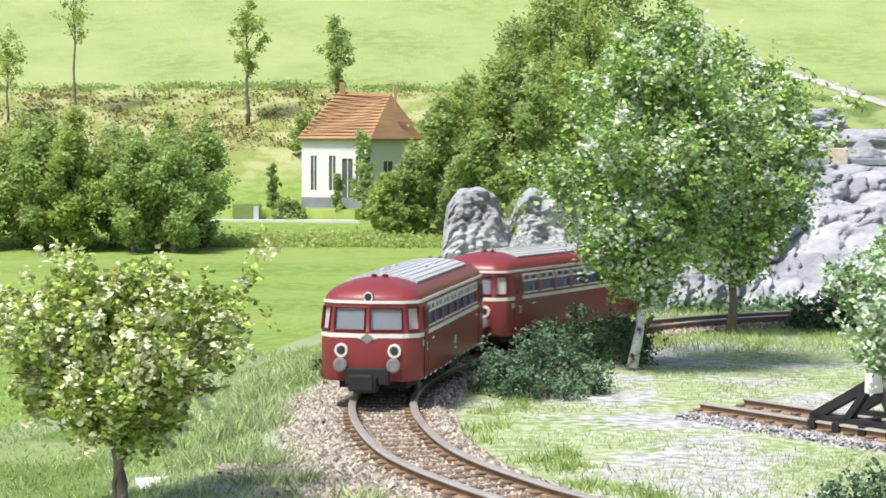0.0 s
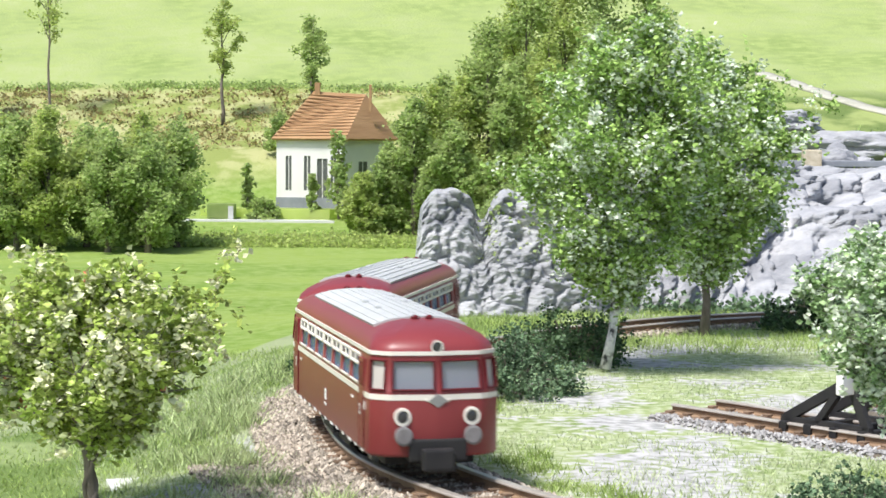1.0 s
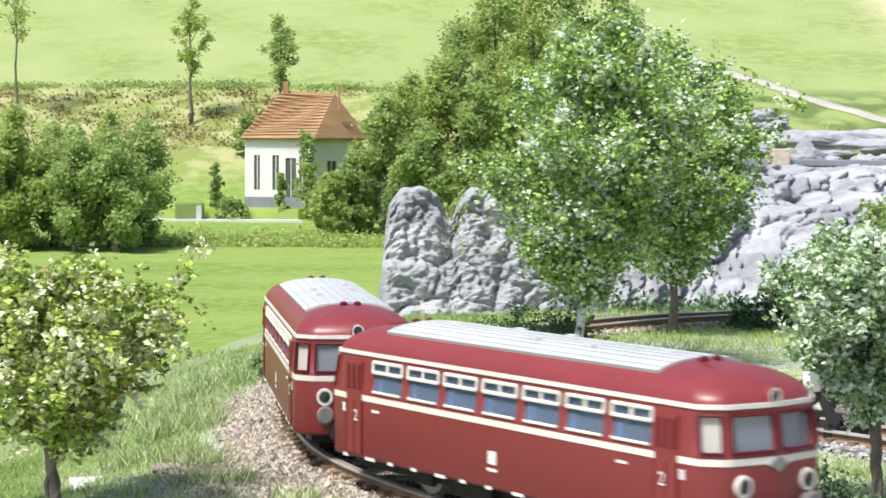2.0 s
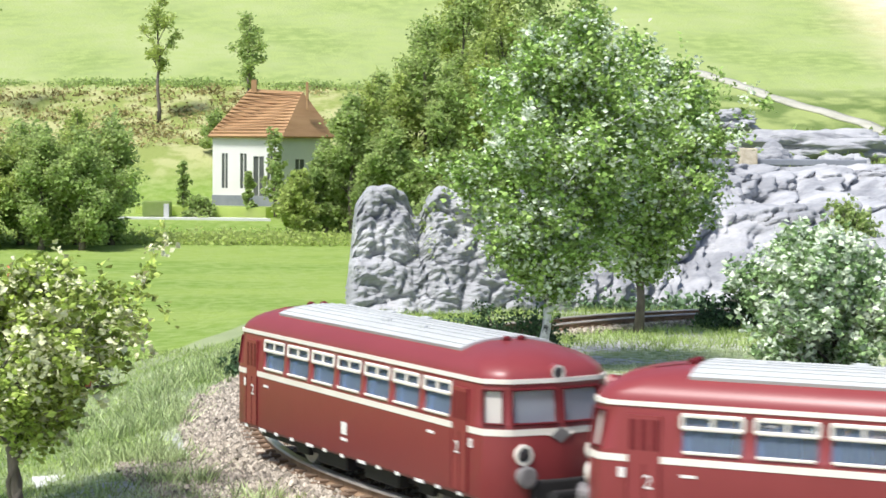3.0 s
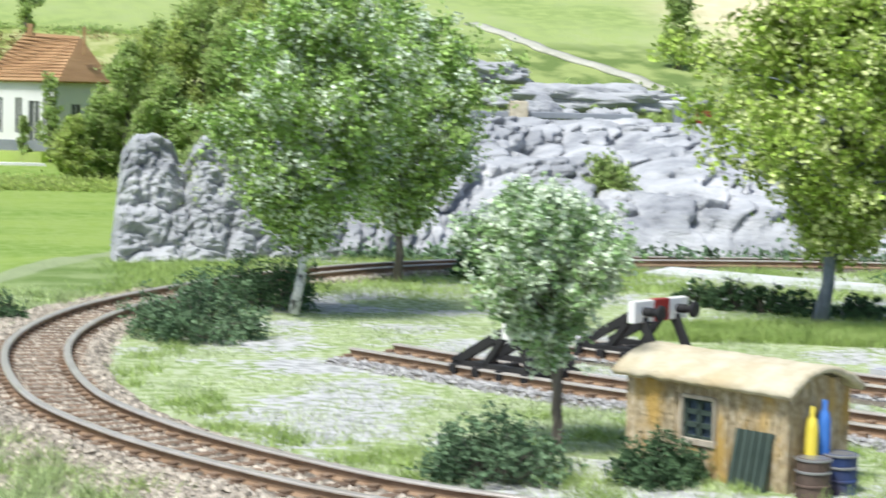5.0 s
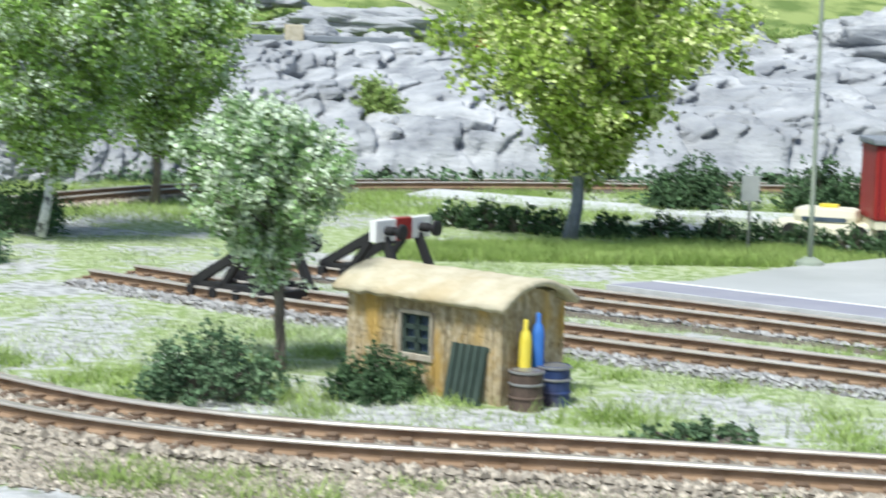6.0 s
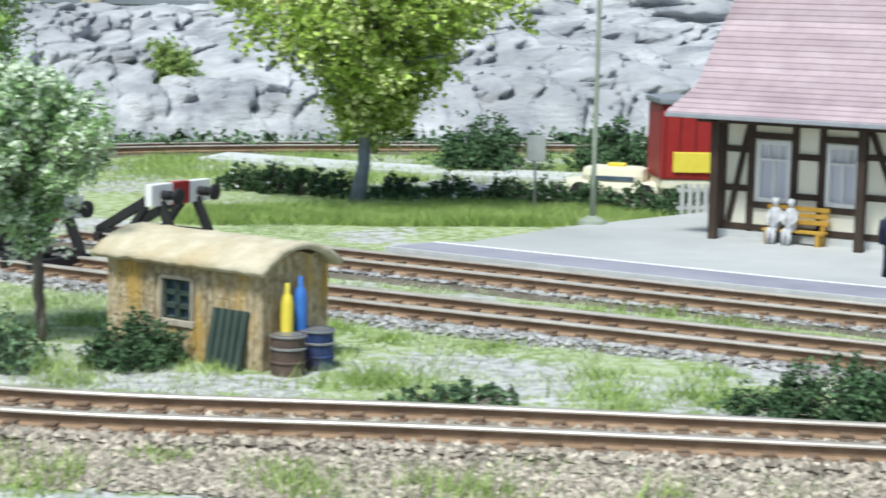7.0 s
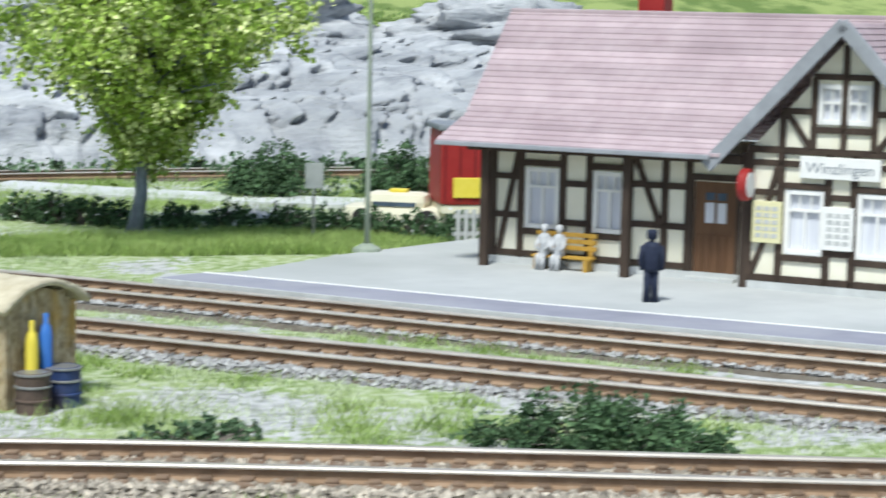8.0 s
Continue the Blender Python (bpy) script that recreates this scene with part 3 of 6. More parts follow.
def shrub(label, x, y, z, rx, ry, h, leaf, leaves, size, seed, name="bush", category="bush", rz=0.0, extra=()):
    """A low bush: a fan of twigs under an uneven coat of leaves."""
    rng = np.random.default_rng(seed)
    top = thing(name, label, category, at(x, y, z, rz))
    bm, tips = bmesh.new(), []
    for k in range(46):
        a, r = rng.uniform(0, 6.28), math.sqrt(rng.uniform(0, 1))
        hh = h * (1 - 0.75 * r * r) * rng.uniform(0.65, 1.1)
        p = Vector((rx * r * math.cos(a), ry * r * math.sin(a), hh))
        root = Vector((p.x * 0.35, p.y * 0.35, 0))
        tube(bm, [root, root.lerp(p, 0.5) + Vector((0, 0, 0.1 * h)), p], [0.16, 0.1, 0.04], 3, caps=False)
        tips += [tuple(p), tuple(root.lerp(p, 0.7)), tuple((p.x * 1.05, p.y * 1.05, hh * 0.4))]
    part("twig_fan", bm, BARK, top)
    coat = leaf_soup("foliage", np.maximum(crown_points(rng, tips, int(leaves * 2.2), h * 0.17), (-1e3, -1e3, 0.05)), size * 0.66, leaf, top, seed + 1, up=0.6)
    for nm, number, material, s in extra:
        leaf_soup(nm, np.array(tips)[rng.integers(0, len(tips), number)] + rng.normal(size=(number, 3)) * h * 0.18 + (0, 0, 0.1 * h), s, material, coat, seed + 5)
    return top


shrub("bushy grey-green shrub on the inside of the curve", 33.5, 352, -1.5, 9, 9, 7, LEAF_GREY, 3200, 0.5, 61)
shrub("dark shrub behind the birch trunk", 44, 388, -1.5, 9, 9, 8, LEAF_DARK, 3000, 0.5, 62)
shrub("dark spreading bush beside the hut", 60.5, 258.5, -1.6, 6.2, 5.0, 5.0, LEAF_GREY, 2800, 0.42, 63)
shrub("round dark bush against the hut wall", 74.2, 257.0, -1.6, 4.0, 3.2, 4.3, LEAF_DARK, 2200, 0.36, 64)
shrub("low dark ground cover beside the front track", 95.8, 237.2, -1.7, 6.0, 2.4, 1.6, LEAF_GREY, 1500, 0.36, 65)
shrub("broad dark bush between the tracks", 122.8, 224.6, -1.7, 10.5, 3.6, 4.7, LEAF_DARK, 4200, 0.42, 66, rz=-25)
shrub("small dark bush outside the curve", 7.5, 368, -3.4, 4, 4, 4.8, LEAF_DARK, 1400, 0.45, 67)
shrub("dark bush at the foot of the rock", 86, 438, -1.6, 9, 6, 6.5, LEAF_DARK, 2200, 0.6, 68)
shrub("dark bush below the rock near the road", 160, 425, -1.5, 9, 6, 9, LEAF_DARK, 2400, 0.7, 69)
shrub("dark bush below the rock near the road", 182, 420, -1.5, 9, 6, 8, LEAF_DARK, 2400, 0.7, 70)
shrub("green shrub growing in a rock ledge", 117.5, 513, 8.5, 5.5, 4, 9, LEAF_FAR_DARK, 1200, 0.9, 71)
shrub("green shrub between the rock heads", 33, 474, 8, 6, 4, 13, LEAF_FAR_DARK, 1600, 0.8, 72)
for k in range(11):
    t = k / 10
    hx = np.interp(t, [0, 0.3, 0.62, 1], [111, 123, 146, 166])
    hy = np.interp(t, [0, 0.3, 0.62, 1], [398, 383, 370, 357])
    shrub("clipped dark hedge plant with small white flowers", float(hx), float(hy), -1.5, 4.0, 2.6, 3.9, LEAF_DARK, 900, 0.5, 80 + k, name="hedge_bush", category="hedge", rz=-35,
          extra=(("flowers", 14, FLOWER_WHITE, 0.5),))


def far_tree(label, x, y, height, width, leaf, leaves, seed, low=0.1, size=1.6, peak=0.3, lean=(0, 0), limbs=12, trunk=0.9):
    z = float(land(x, y))
    return tree(label, x, y, z - 0.5, height, height * low, egg(width, peak), BARK, leaf, int(leaves * 4.0), size * 0.46, width * 0.17, seed, limbs, trunk, lean, twigs=4, clump=2)


# the overgrown hedge and the wood round the far house
for k in range(12):
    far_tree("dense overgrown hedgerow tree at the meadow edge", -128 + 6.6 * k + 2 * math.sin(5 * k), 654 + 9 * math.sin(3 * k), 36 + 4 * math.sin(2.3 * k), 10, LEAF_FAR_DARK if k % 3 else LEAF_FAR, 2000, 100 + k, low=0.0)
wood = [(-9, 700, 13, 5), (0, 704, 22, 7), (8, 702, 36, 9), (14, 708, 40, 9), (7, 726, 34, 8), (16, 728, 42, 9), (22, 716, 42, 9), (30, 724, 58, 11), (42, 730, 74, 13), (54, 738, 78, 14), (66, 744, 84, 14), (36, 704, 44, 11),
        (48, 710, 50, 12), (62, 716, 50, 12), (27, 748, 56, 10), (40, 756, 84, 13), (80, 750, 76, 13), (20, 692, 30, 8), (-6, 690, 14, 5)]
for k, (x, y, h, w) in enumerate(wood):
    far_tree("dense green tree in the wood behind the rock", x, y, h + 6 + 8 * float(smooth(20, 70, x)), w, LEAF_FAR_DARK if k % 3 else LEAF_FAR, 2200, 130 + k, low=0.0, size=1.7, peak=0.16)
far_tree("tall thin tree with a bare trunk on the slope", -132, 838, 66, 9, LEAF_FAR, 260, 160, low=0.5, limbs=9, trunk=0.6)
far_tree("slim tree with a bare trunk on the slope", -68, 838, 48, 7.5, LEAF_FAR, 420, 161, low=0.4, limbs=9, trunk=0.8)
far_tree("leafy tree behind the house", -36, 850, 36, 7.5, LEAF_FAR_DARK, 700, 162, low=0.2, limbs=10, trunk=0.8)
far_tree("pale thin tree on the slope", -157, 838, 36, 8, LEAF_FAR, 240, 163, low=0.4, limbs=9, trunk=0.5)
far_tree("dark tree beside the house roof", -43, 800, 16, 6, LEAF_FAR_DARK, 600, 164, low=0.0, limbs=9)


def scrub(name, label, x0, x1, y0, y1, count, size, material, seed, rise):
    """Low far scrub as loose leaves over the slope."""
    rng = np.random.default_rng(seed)
    clump = np.stack([rng.uniform(x0, x1, count // 30), rng.uniform(y0, y1, count // 30)], -1)
    xy = clump[rng.integers(0, len(clump), count)] + rng.normal(size=(count, 2)) * (3.5, 1.5)
    z = land(xy[:, 0], xy[:, 1]) + np.abs(rng.normal(size=count)) * rise
    ob = leaf_soup(name, np.c_[xy, z], size, material, None, seed + 1, up=0.8)
    tagged(ob, label, "scrub", kind="stuff")


scrub("scrub", "dry brown-green scrub on the far slope", -240, -10, 808, 868, 9000, 0.75, SCRUB_DRY, 501, 1.3)
scrub("scrub", "dark hedge line across the far slope", -240, 30, 873, 879, 5000, 0.75, LEAF_FAR_DARK, 503, 0.9)
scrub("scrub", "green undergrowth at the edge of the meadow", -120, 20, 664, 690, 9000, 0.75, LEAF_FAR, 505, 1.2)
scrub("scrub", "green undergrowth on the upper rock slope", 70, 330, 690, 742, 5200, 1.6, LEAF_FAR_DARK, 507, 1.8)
scrub("scrub", "grey-green scrub along the foot of the rock", 62, 240, 468, 478, 4200, 0.8, LEAF_GREY, 511, 1.5)
scrub("scrub", "tufts of green on the rock terrace", 70, 330, 640, 672, 2200, 1.3, LEAF_FAR, 509, 1.0)


# ---- railcars ----
def car_outline(inset, back, win):
    """Plan of the body: half width 6.6, half length 30, rounded ends. inset: off the sides, back: off the ends."""
    w, l = 6.6 - inset, 30.0 - back
    f = 1.0 if back < 1.2 else (l - 2.9) / 27.1
    win = [x * f for x in win]
    pts = []
    for x in win:                                   # one side, rear to front
        pts.append((x, -w))
    ends = []
    for a in (-72, -20):                             # the corner
        ends.append((l - 2.9 + 2.1 * math.cos(radians(a)), -w + 2.1 + 2.1 * math.sin(radians(a))))
    for yy, bow in ((-4.5, 0.55), (-0.36, 0.0), (0.36, 0.0), (4.5, 0.55)):
        ends.append((l - bow, yy * w / 6.6))
    ends += [(x, -y) for x, y in ends[1::-1]]
    pts += ends
    pts += [(x, w) for x in win[::-1]]
    pts += [(-x, -y) for x, y in ends]
    return pts


SIDE_X = sorted([-25.9, -25.3, -21.3] + [v for k in range(7) for v in (-20.6 + 6.2 * k, -15.4 + 6.2 * k)] + [22.3, 25.3, 25.9])


def build_car(name, label, group):
    top = thing(name, label, "railcar", group=group)
    n = len(SIDE_X)
    per_end = 8
    total = 2 * n + 2 * per_end
    rows = [(2.5, 0.12, 0.1), (2.8, 0, 0), (7.75, 0, 0), (8.35, 0, 0.05), (8.75, 0.02, 0.1), (11.45, 0.22, 0.5), (11.95, 0.28, 0.62),
            (12.3, 0.28, 0.65), (12.9, 0.55, 1.0), (13.5, 1.1, 1.9), (14.0, 2.0, 3.1), (14.4, 3.2, 4.8), (14.65, 4.5, 6.8), (14.75, 5.6, 9.0)]
    bm = bmesh.new()
    rings = [[bm.verts.new((x, y, z)) for x, y in car_outline(i, b, SIDE_X)] for z, i, b in rows]
    wins = set()
    for k in range(7):
        wins |= {3 + 2 * k, n + per_end + (n - 2 - (3 + 2 * k))}
    front = []
    for base in (n, 2 * n + per_end):
        # corner lights and the two windscreens
        front += [base, base + 2, base + 4, base + 6]
    for r in range(len(rows) - 1):
        for j in range(total):
            if r == 4 and (j in wins or j in front):
                continue
            bm.faces.new((rings[r][j], rings[r][(j + 1) % total], rings[r + 1][(j + 1) % total], rings[r + 1][j]))
    bm.faces.new(rings[-1])
    body = part("body", bm, RED, top)
    so = body.modifiers.new("wall", "SOLIDIFY")
    so.thickness, so.offset = 0.25 * MM, -1
    body.data.shade_smooth()
    body.data.set_sharp_from_angle(angle=radians(38))

    def band(nm, z0, z1, out, b0, material, lbl):
        bb = bmesh.new()
        lo, hi = (car_outline(-out + b0, -out + b0 * 2, SIDE_X) for _ in (0, 1))
        inner = car_outline(0.1 + b0, 0.1 + b0 * 2, SIDE_X)
        a = [bb.verts.new((x, y, z0)) for x, y in lo]
        b = [bb.verts.new((x, y, z1)) for x, y in hi]
        c = [bb.verts.new((x, y, z1)) for x, y in inner]
        d = [bb.verts.new((x, y, z0)) for x, y in inner]
        m = len(a)
        for j in range(m):
            q = (j + 1) % m
            bb.faces.new((a[j], a[q], b[q], b[j]))
            bb.faces.new((b[j], b[q], c[q], c[j]))
            bb.faces.new((d[q], a[q], a[j], d[j])[::-1])
        return part(nm, bb, material, top, lbl)

    band("belt_stripe", 7.8, 8.32, 0.07, 0.02, CREAM, "cream stripe below the windows")
    band("gutter_stripe", 11.92, 12.28, 0.12, 0.28, CREAM, "cream stripe at the roof edge")
    # panes
    o = car_outline(0.2, 0.35, SIDE_X)
    oo = car_outline(0.38, 0.75, SIDE_X)
    for j in sorted(wins) + front:
        q = (j + 1) % total
        bb = bmesh.new()
        f = [bb.verts.new((*o[j], 8.72)), bb.verts.new((*o[q], 8.72)), bb.verts.new((*oo[q], 11.48)), bb.verts.new((*oo[j], 11.48))]
        bb.faces.new(f)
        pane = part("window_pane", bb, PANE if j in wins else PANE_CORNER if front.index(j) % 4 in (0, 3) else PANE_FRONT, top)
        pane.visible_shadow = False
        # frames
        bb = bmesh.new()
        a, b = Vector((*car_outline(-0.03, -0.03, SIDE_X)[j], 8.75)), Vector((*car_outline(-0.03, -0.03, SIDE_X)[q], 8.75))
        c, d = Vector((*car_outline(0.18, 0.44, SIDE_X)[q], 11.45)), Vector((*car_outline(0.18, 0.44, SIDE_X)[j], 11.45))
        if j in wins:
            e, g = d.lerp(a, 0.34), c.lerp(b, 0.34)
            h0, h1 = d.lerp(c, 0.5), e.lerp(g, 0.5)
            for u, w in ((d, c), (e, g), (d, e), (c, g), (h0, h1)):
                tube(bb, [u, w], [0.17, 0.17], 6)
            tube(bb, [a.lerp(b, 0.04), b.lerp(a, 0.04)], [0.13, 0.13], 6)
            part("window_frame", bb, CREAM, top, "cream window frame with hinged top light")
        else:
            for u, w in ((a, b), (b, c), (c, d), (d, a)):
                tube(bb, [u, w], [0.11, 0.11], 6)
            part("window_frame", bb, RED_SEAM, top)
    # seats and floor
    boxed("floor", (-28, 28, -6.1, 6.1, 2.9, 3.4), BLACK, top)
    for k in range(8):
        for side in (-1, 1):
            boxed("seat", (-21.3 + 6.2 * k, -20.2 + 6.2 * k, side * 3.6 - 2.3, side * 3.6 + 2.3, 3.4, 9.9), SEAT, top, bevel=0.25)
    for end in (-1, 1):
        boxed("cab_wall", (end * 25.6 - 0.15, end * 25.6 + 0.15, -6.1, 6.1, 3.4, 11.6), mat_cab, top, "pale cab partition")
    # pale roof skin with raised seams
    bm = bmesh.new()
    prof = [(-4.9, 14.1), (-4.0, 14.42), (-2.8, 14.68), (-1.2, 14.84), (0, 14.88), (1.2, 14.84), (2.8, 14.68), (4.0, 14.42), (4.9, 14.1)]
    rings = [[bm.verts.new((x, y, z + 0.05)) for y, z in prof] for x in (-20.6, -20.5, 20.5, 20.6)]
    for a, b in zip(rings, rings[1:]):
        for j in range(len(prof) - 1):
            bm.faces.new((a[j], b[j], b[j + 1], a[j + 1]))
    skin = part("roof_skin", bm, ROOF_GREY, top, "pale grey roof covering")
    sk = skin.modifiers.new("sheet", "SOLIDIFY")
    sk.thickness = 0.3 * MM
    for y in (-4.3, -3.2, -2.1, -1.05, 0.0, 1.05, 2.1, 3.2, 4.3):
        z = float(np.interp(y, [p[0] for p in prof], [p[1] for p in prof])) + 0.1
        bm = bmesh.new()
        tube(bm, [(-20.4, y, z), (20.4, y, z)], [0.05, 0.05], 5)
        part("roof_seam", bm, ROOF_GREY, skin)
    for x, y in ((-8, 2.2), (8, -2.2), (0, 2.2), (0, -2.2), (16, 0), (-16, 0)):
        boxed("roof_vent", (x - 0.7, x + 0.7, y - 0.3, y + 0.3, 14.6, 15.05), ROOF_GREY, skin, bevel=0.12)
    for end in (-1, 1):
        for y in (-0.75, 0.75):
            bm = bmesh.new()
            lathe(bm, [(0.2, 0), (0.42, 0.1), (0.42, 0.45), (0.15, 0.6)], (end * 21.6, y, 14.5), 10)
            part("horn", bm, RED_SEAM, top, "small dark red roof horn")
    # ends: lamps, chevron, buffers, coupler
    for end in (-1, 1):
        x = end * 29.75
        for y in (-3.5, 3.5):
            bm = bmesh.new()
            lathe(bm, [(0.82, -0.5 * end), (0.88, 0.12 * end), (0.86, 0.3 * end), (0.62, 0.32 * end), (0.6, 0.15 * end)], (x - 0.2 * end, y, 6.25), 18, "x")
            lamp = part("headlight", bm, CREAM, top, "round headlight with cream rim")
            bm = bmesh.new()
            lathe(bm, [(0.55, 0.16 * end), (0.5, 0.3 * end), (0.2, 0.36 * end)], (x - 0.2 * end, y, 6.25), 14, "x")
            part("lens", bm, LENS, lamp)
            bm = bmesh.new()
            lathe(bm, [(0.75, -0.4 * end), (0.78, 0.5 * end), (0.9, 0.62 * end), (0.92, 0.95 * end), (0.7, 1.05 * end)], (x - 0.2 * end, y, 4.55), 16, "x")
            part("buffer", bm, BUFFER_GREY, top, "grey round buffer")
        bm = bmesh.new()
        lathe(bm, [(0.72, -0.6 * end), (0.72, 0.1 * end), (0.6, 0.2 * end), (0.55, 0.05 * end)], (end * 29.3, 0, 12.7), 16, "x")
        top_lamp = part("headlight", bm, RED, top, "round red top headlight above the windscreen")
        bm = bmesh.new()
        lathe(bm, [(0.64, 0.12 * end), (0.64, 0.24 * end), (0.5, 0.24 * end), (0.5, 0.12 * end)], (end * 29.3, 0, 12.7), 16, "x")
        part("rim", bm, CREAM, top_lamp, "thin cream lamp rim")
        bm = bmesh.new()
        lathe(bm, [(0.5, 0.1 * end), (0.3, 0.2 * end)], (end * 29.3, 0, 12.7), 12, "x")
        part("lens", bm, LENS, top_lamp)
        bm = bmesh.new()
        for y0, z0, y1, z1 in ((-1.3, 7.9, 0, 7.35), (1.3, 7.9, 0, 7.35)):
            tube(bm, [(x + 0.08 * end, y0, z0), (x + 0.14 * end, y1, z1)], [0.16, 0.16], 6)
        box(bm, min(x, x + 0.2 * end), max(x, x + 0.2 * end), -0.5, 0.5, 7.5, 7.95)
        chevron = part("chevron", bm, CREAM, top, "cream chevron under the windscreens")
        boxed("badge", (-0.12, 0.12, -0.55, 0.55, -0.55, 0.55), STEEL, chevron, "small grey diamond badge",
              turn=Matrix.Translation((x + 0.2 * end, 0, 7.75)) @ Matrix.Diagonal((1, 1.25, 0.85, 1)) @ Matrix.Rotation(radians(45), 4, "X"))
        bm = bmesh.new()
        box(bm, min(end * 27.5, end * 30.4), max(end * 27.5, end * 30.4), -2.9, 2.9, 2.1, 4.2, bevel=0.2)
        part("buffer_beam", bm, BLACK, top, "black buffer beam with recess")
        bm = bmesh.new()
        box(bm, min(end * 29, end * 32.2), max(end * 29, end * 32.2), -1.5, 1.5, 1.3, 3.2, bevel=0.3)
        box(bm, min(end * 31.6, end * 32.6), max(end * 31.6, end * 32.6), -2.0, 1.2, 1.5, 3.6, bevel=0.3)
        part("coupler", bm, BLACK, top, "black box-shaped coupler")
        # doors
        for side in (-1, 1):
            door = boxed("door", (min(end * 22.4, end * 25.2), max(end * 22.4, end * 25.2), side * 6.58 - 0.12, side * 6.58 + 0.12, 2.9, 11.3), RED, top, "folding red door with narrow panels")
            for k in range(3):
                xx = end * (22.85 + k * 0.95)
                boxed("door_window", (xx - 0.29, xx + 0.29, side * 6.66 - 0.07, side * 6.66 + 0.07, 8.7, 11.0), RED_SEAM, door, bevel=0.05)
            for xx in (22.4, 23.8, 25.25):
                boxed("door_seam", (end * xx - 0.07, end * xx + 0.07, side * 6.63 - 0.1, side * 6.63 + 0.1, 2.9, 7.7), RED_SEAM, door)
    # small print along the sides
    for side in (-1, 1):
        y = side * 6.64
        for x0, w, z0, h in ((-20.6, 1.3, 6.9, 0.22), (17.5, 1.3, 6.9, 0.22), (-26.0, 0.55, 6.6, 0.75), (25.5, 0.55, 6.6, 0.75), (-24, 0.9, 3.2, 0.18), (-24, 0.9, 3.55, 0.18), (24, 0.9, 3.2, 0.18),
                             (-0.9, 1.2, 4.6, 1.1), (-1.05, 1.5, 4.0, 0.26)):
            boxed("printed_mark", (x0, x0 + w, y - 0.03, y + 0.03, z0, z0 + h), WHITE, top, "small white printed mark")
        for k in range(13):
            x0 = -26 + 4.1 * k
            boxed("skirt_mark", (x0, x0 + 0.9 + 0.8 * (k % 3 == 1), side * 6.52 - 0.06, side * 6.52 + 0.06, 2.42, 2.72), WHITE, top)
        for x0 in (-23.4, 23.4):
            cu = bpy.data.curves.new("class_figure", "FONT")
            cu.body, cu.size, cu.extrude, cu.align_x = "2", 1.4 * MM, 0.02 * MM, "CENTER"
            fig = new("class_figure", cu)
            cu.materials.append(WHITE)
            fig.parent = top
            fig.matrix_basis = pose((x0 - 1.1 * 0) * MM, side * 6.76 * MM, 5.9 * MM, 90, 0, 180 if side > 0 else 0)
    # running gear
    boxed("underframe", (-26, 26, -4.6, 4.6, 1.3, 2.9), BLACK, top, bevel=0.2)
    for x0, x1 in ((-9, -2), (2, 9.5)):
        for side in (-1, 1):
            boxed("equipment_box", (x0, x1, side * 4.6 - 0.9, side * 4.6 + 0.9, 0.9, 2.5), BLACK, top, bevel=0.15)
    for x in (-14, 14):
        for side in (-1, 1):
            bm = bmesh.new()
            lathe(bm, [(0.5, -0.35), (1.85, -0.3), (1.95, 0.1), (2.1, 0.3), (0.6, 0.35)][::side], (0, 0, 0), 20, "y")
            for k in range(5):
                a = radians(72 * k)
                tube(bm, [(0.5 * math.cos(a), -0.42 * side, 0.5 * math.sin(a)), (1.6 * math.cos(a), -0.36 * side, 1.6 * math.sin(a))], [0.16, 0.12], 5)
            wheel = part("wheel", bm, STEEL, top, "small dark steel wheel")
            wheel.matrix_basis = at(x * 0.843, side * 3.3, 1.97)
            boxed("axle_box", (x - 1.6, x + 1.6, side * 4.7 - 0.3, side * 4.7 + 0.3, 1.0, 2.8), BLACK, top, bevel=0.15)
    return top


BUFFER_GREY = mat("grey_buffer", [(0.16, 0.15, 0.15), (0.26, 0.25, 0.25)], 1.5, rough=0.5)
mat_cab = mat("pale_cab_wall", [(0.76, 0.77, 0.76), (0.84, 0.84, 0.82)], 4, rough=0.6)
lead_car = build_car("railcar", "dark red railcar with cream stripes and pale grey roof", "two-car train")
# the model is a little shorter, narrower and lower than drawn above
for ob in lead_car.children_recursive:
    if ob.name.startswith("wheel"):
        continue
    if ob.type == "MESH":
        for v in ob.data.vertices:
            v.co.x, v.co.y, v.co.z = v.co.x * 0.843, v.co.y * 0.89, v.co.z * 0.948
    else:
        ob.location.x, ob.location.y, ob.location.z = ob.location.x * 0.843, ob.location.y * 0.89, ob.location.z * 0.948
rear_car = copy_thing(lead_car, Matrix.Identity(4))


# ---- more materials ----
PLASTER = mat("cream_plaster", [(0.80, 0.76, 0.60), (0.86, 0.83, 0.70)], 5, rough=0.8, bump=0.02)
BEAM = mat("dark_timber", [(0.035, 0.024, 0.018), (0.075, 0.052, 0.038)], 1.5, rough=0.75, bump=0.05, stretch=(1, 1, 0.3))
TILE = mat("pink_clay_tile", [(0.38, 0.29, 0.31), (0.48, 0.385, 0.405)], 3, rough=0.75, bump=0.05, island=0.10, wear=(0.34, 0.26, 0.28))
DOOR_WOOD = mat("brown_door", [(0.10, 0.05, 0.025), (0.17, 0.09, 0.045)], 1.6, rough=0.6, bump=0.03, stretch=(1, 1, 0.2))
CURTAIN = mat("window_curtain", [(0.55, 0.56, 0.62), (0.75, 0.76, 0.80)], 1.0, rough=0.8, stretch=(1, 1, 0.1))
DARK_GLASS = mat("dark_glass", [(0.05, 0.07, 0.10), (0.12, 0.16, 0.22)], 3, rough=0.15, spec=0.6)
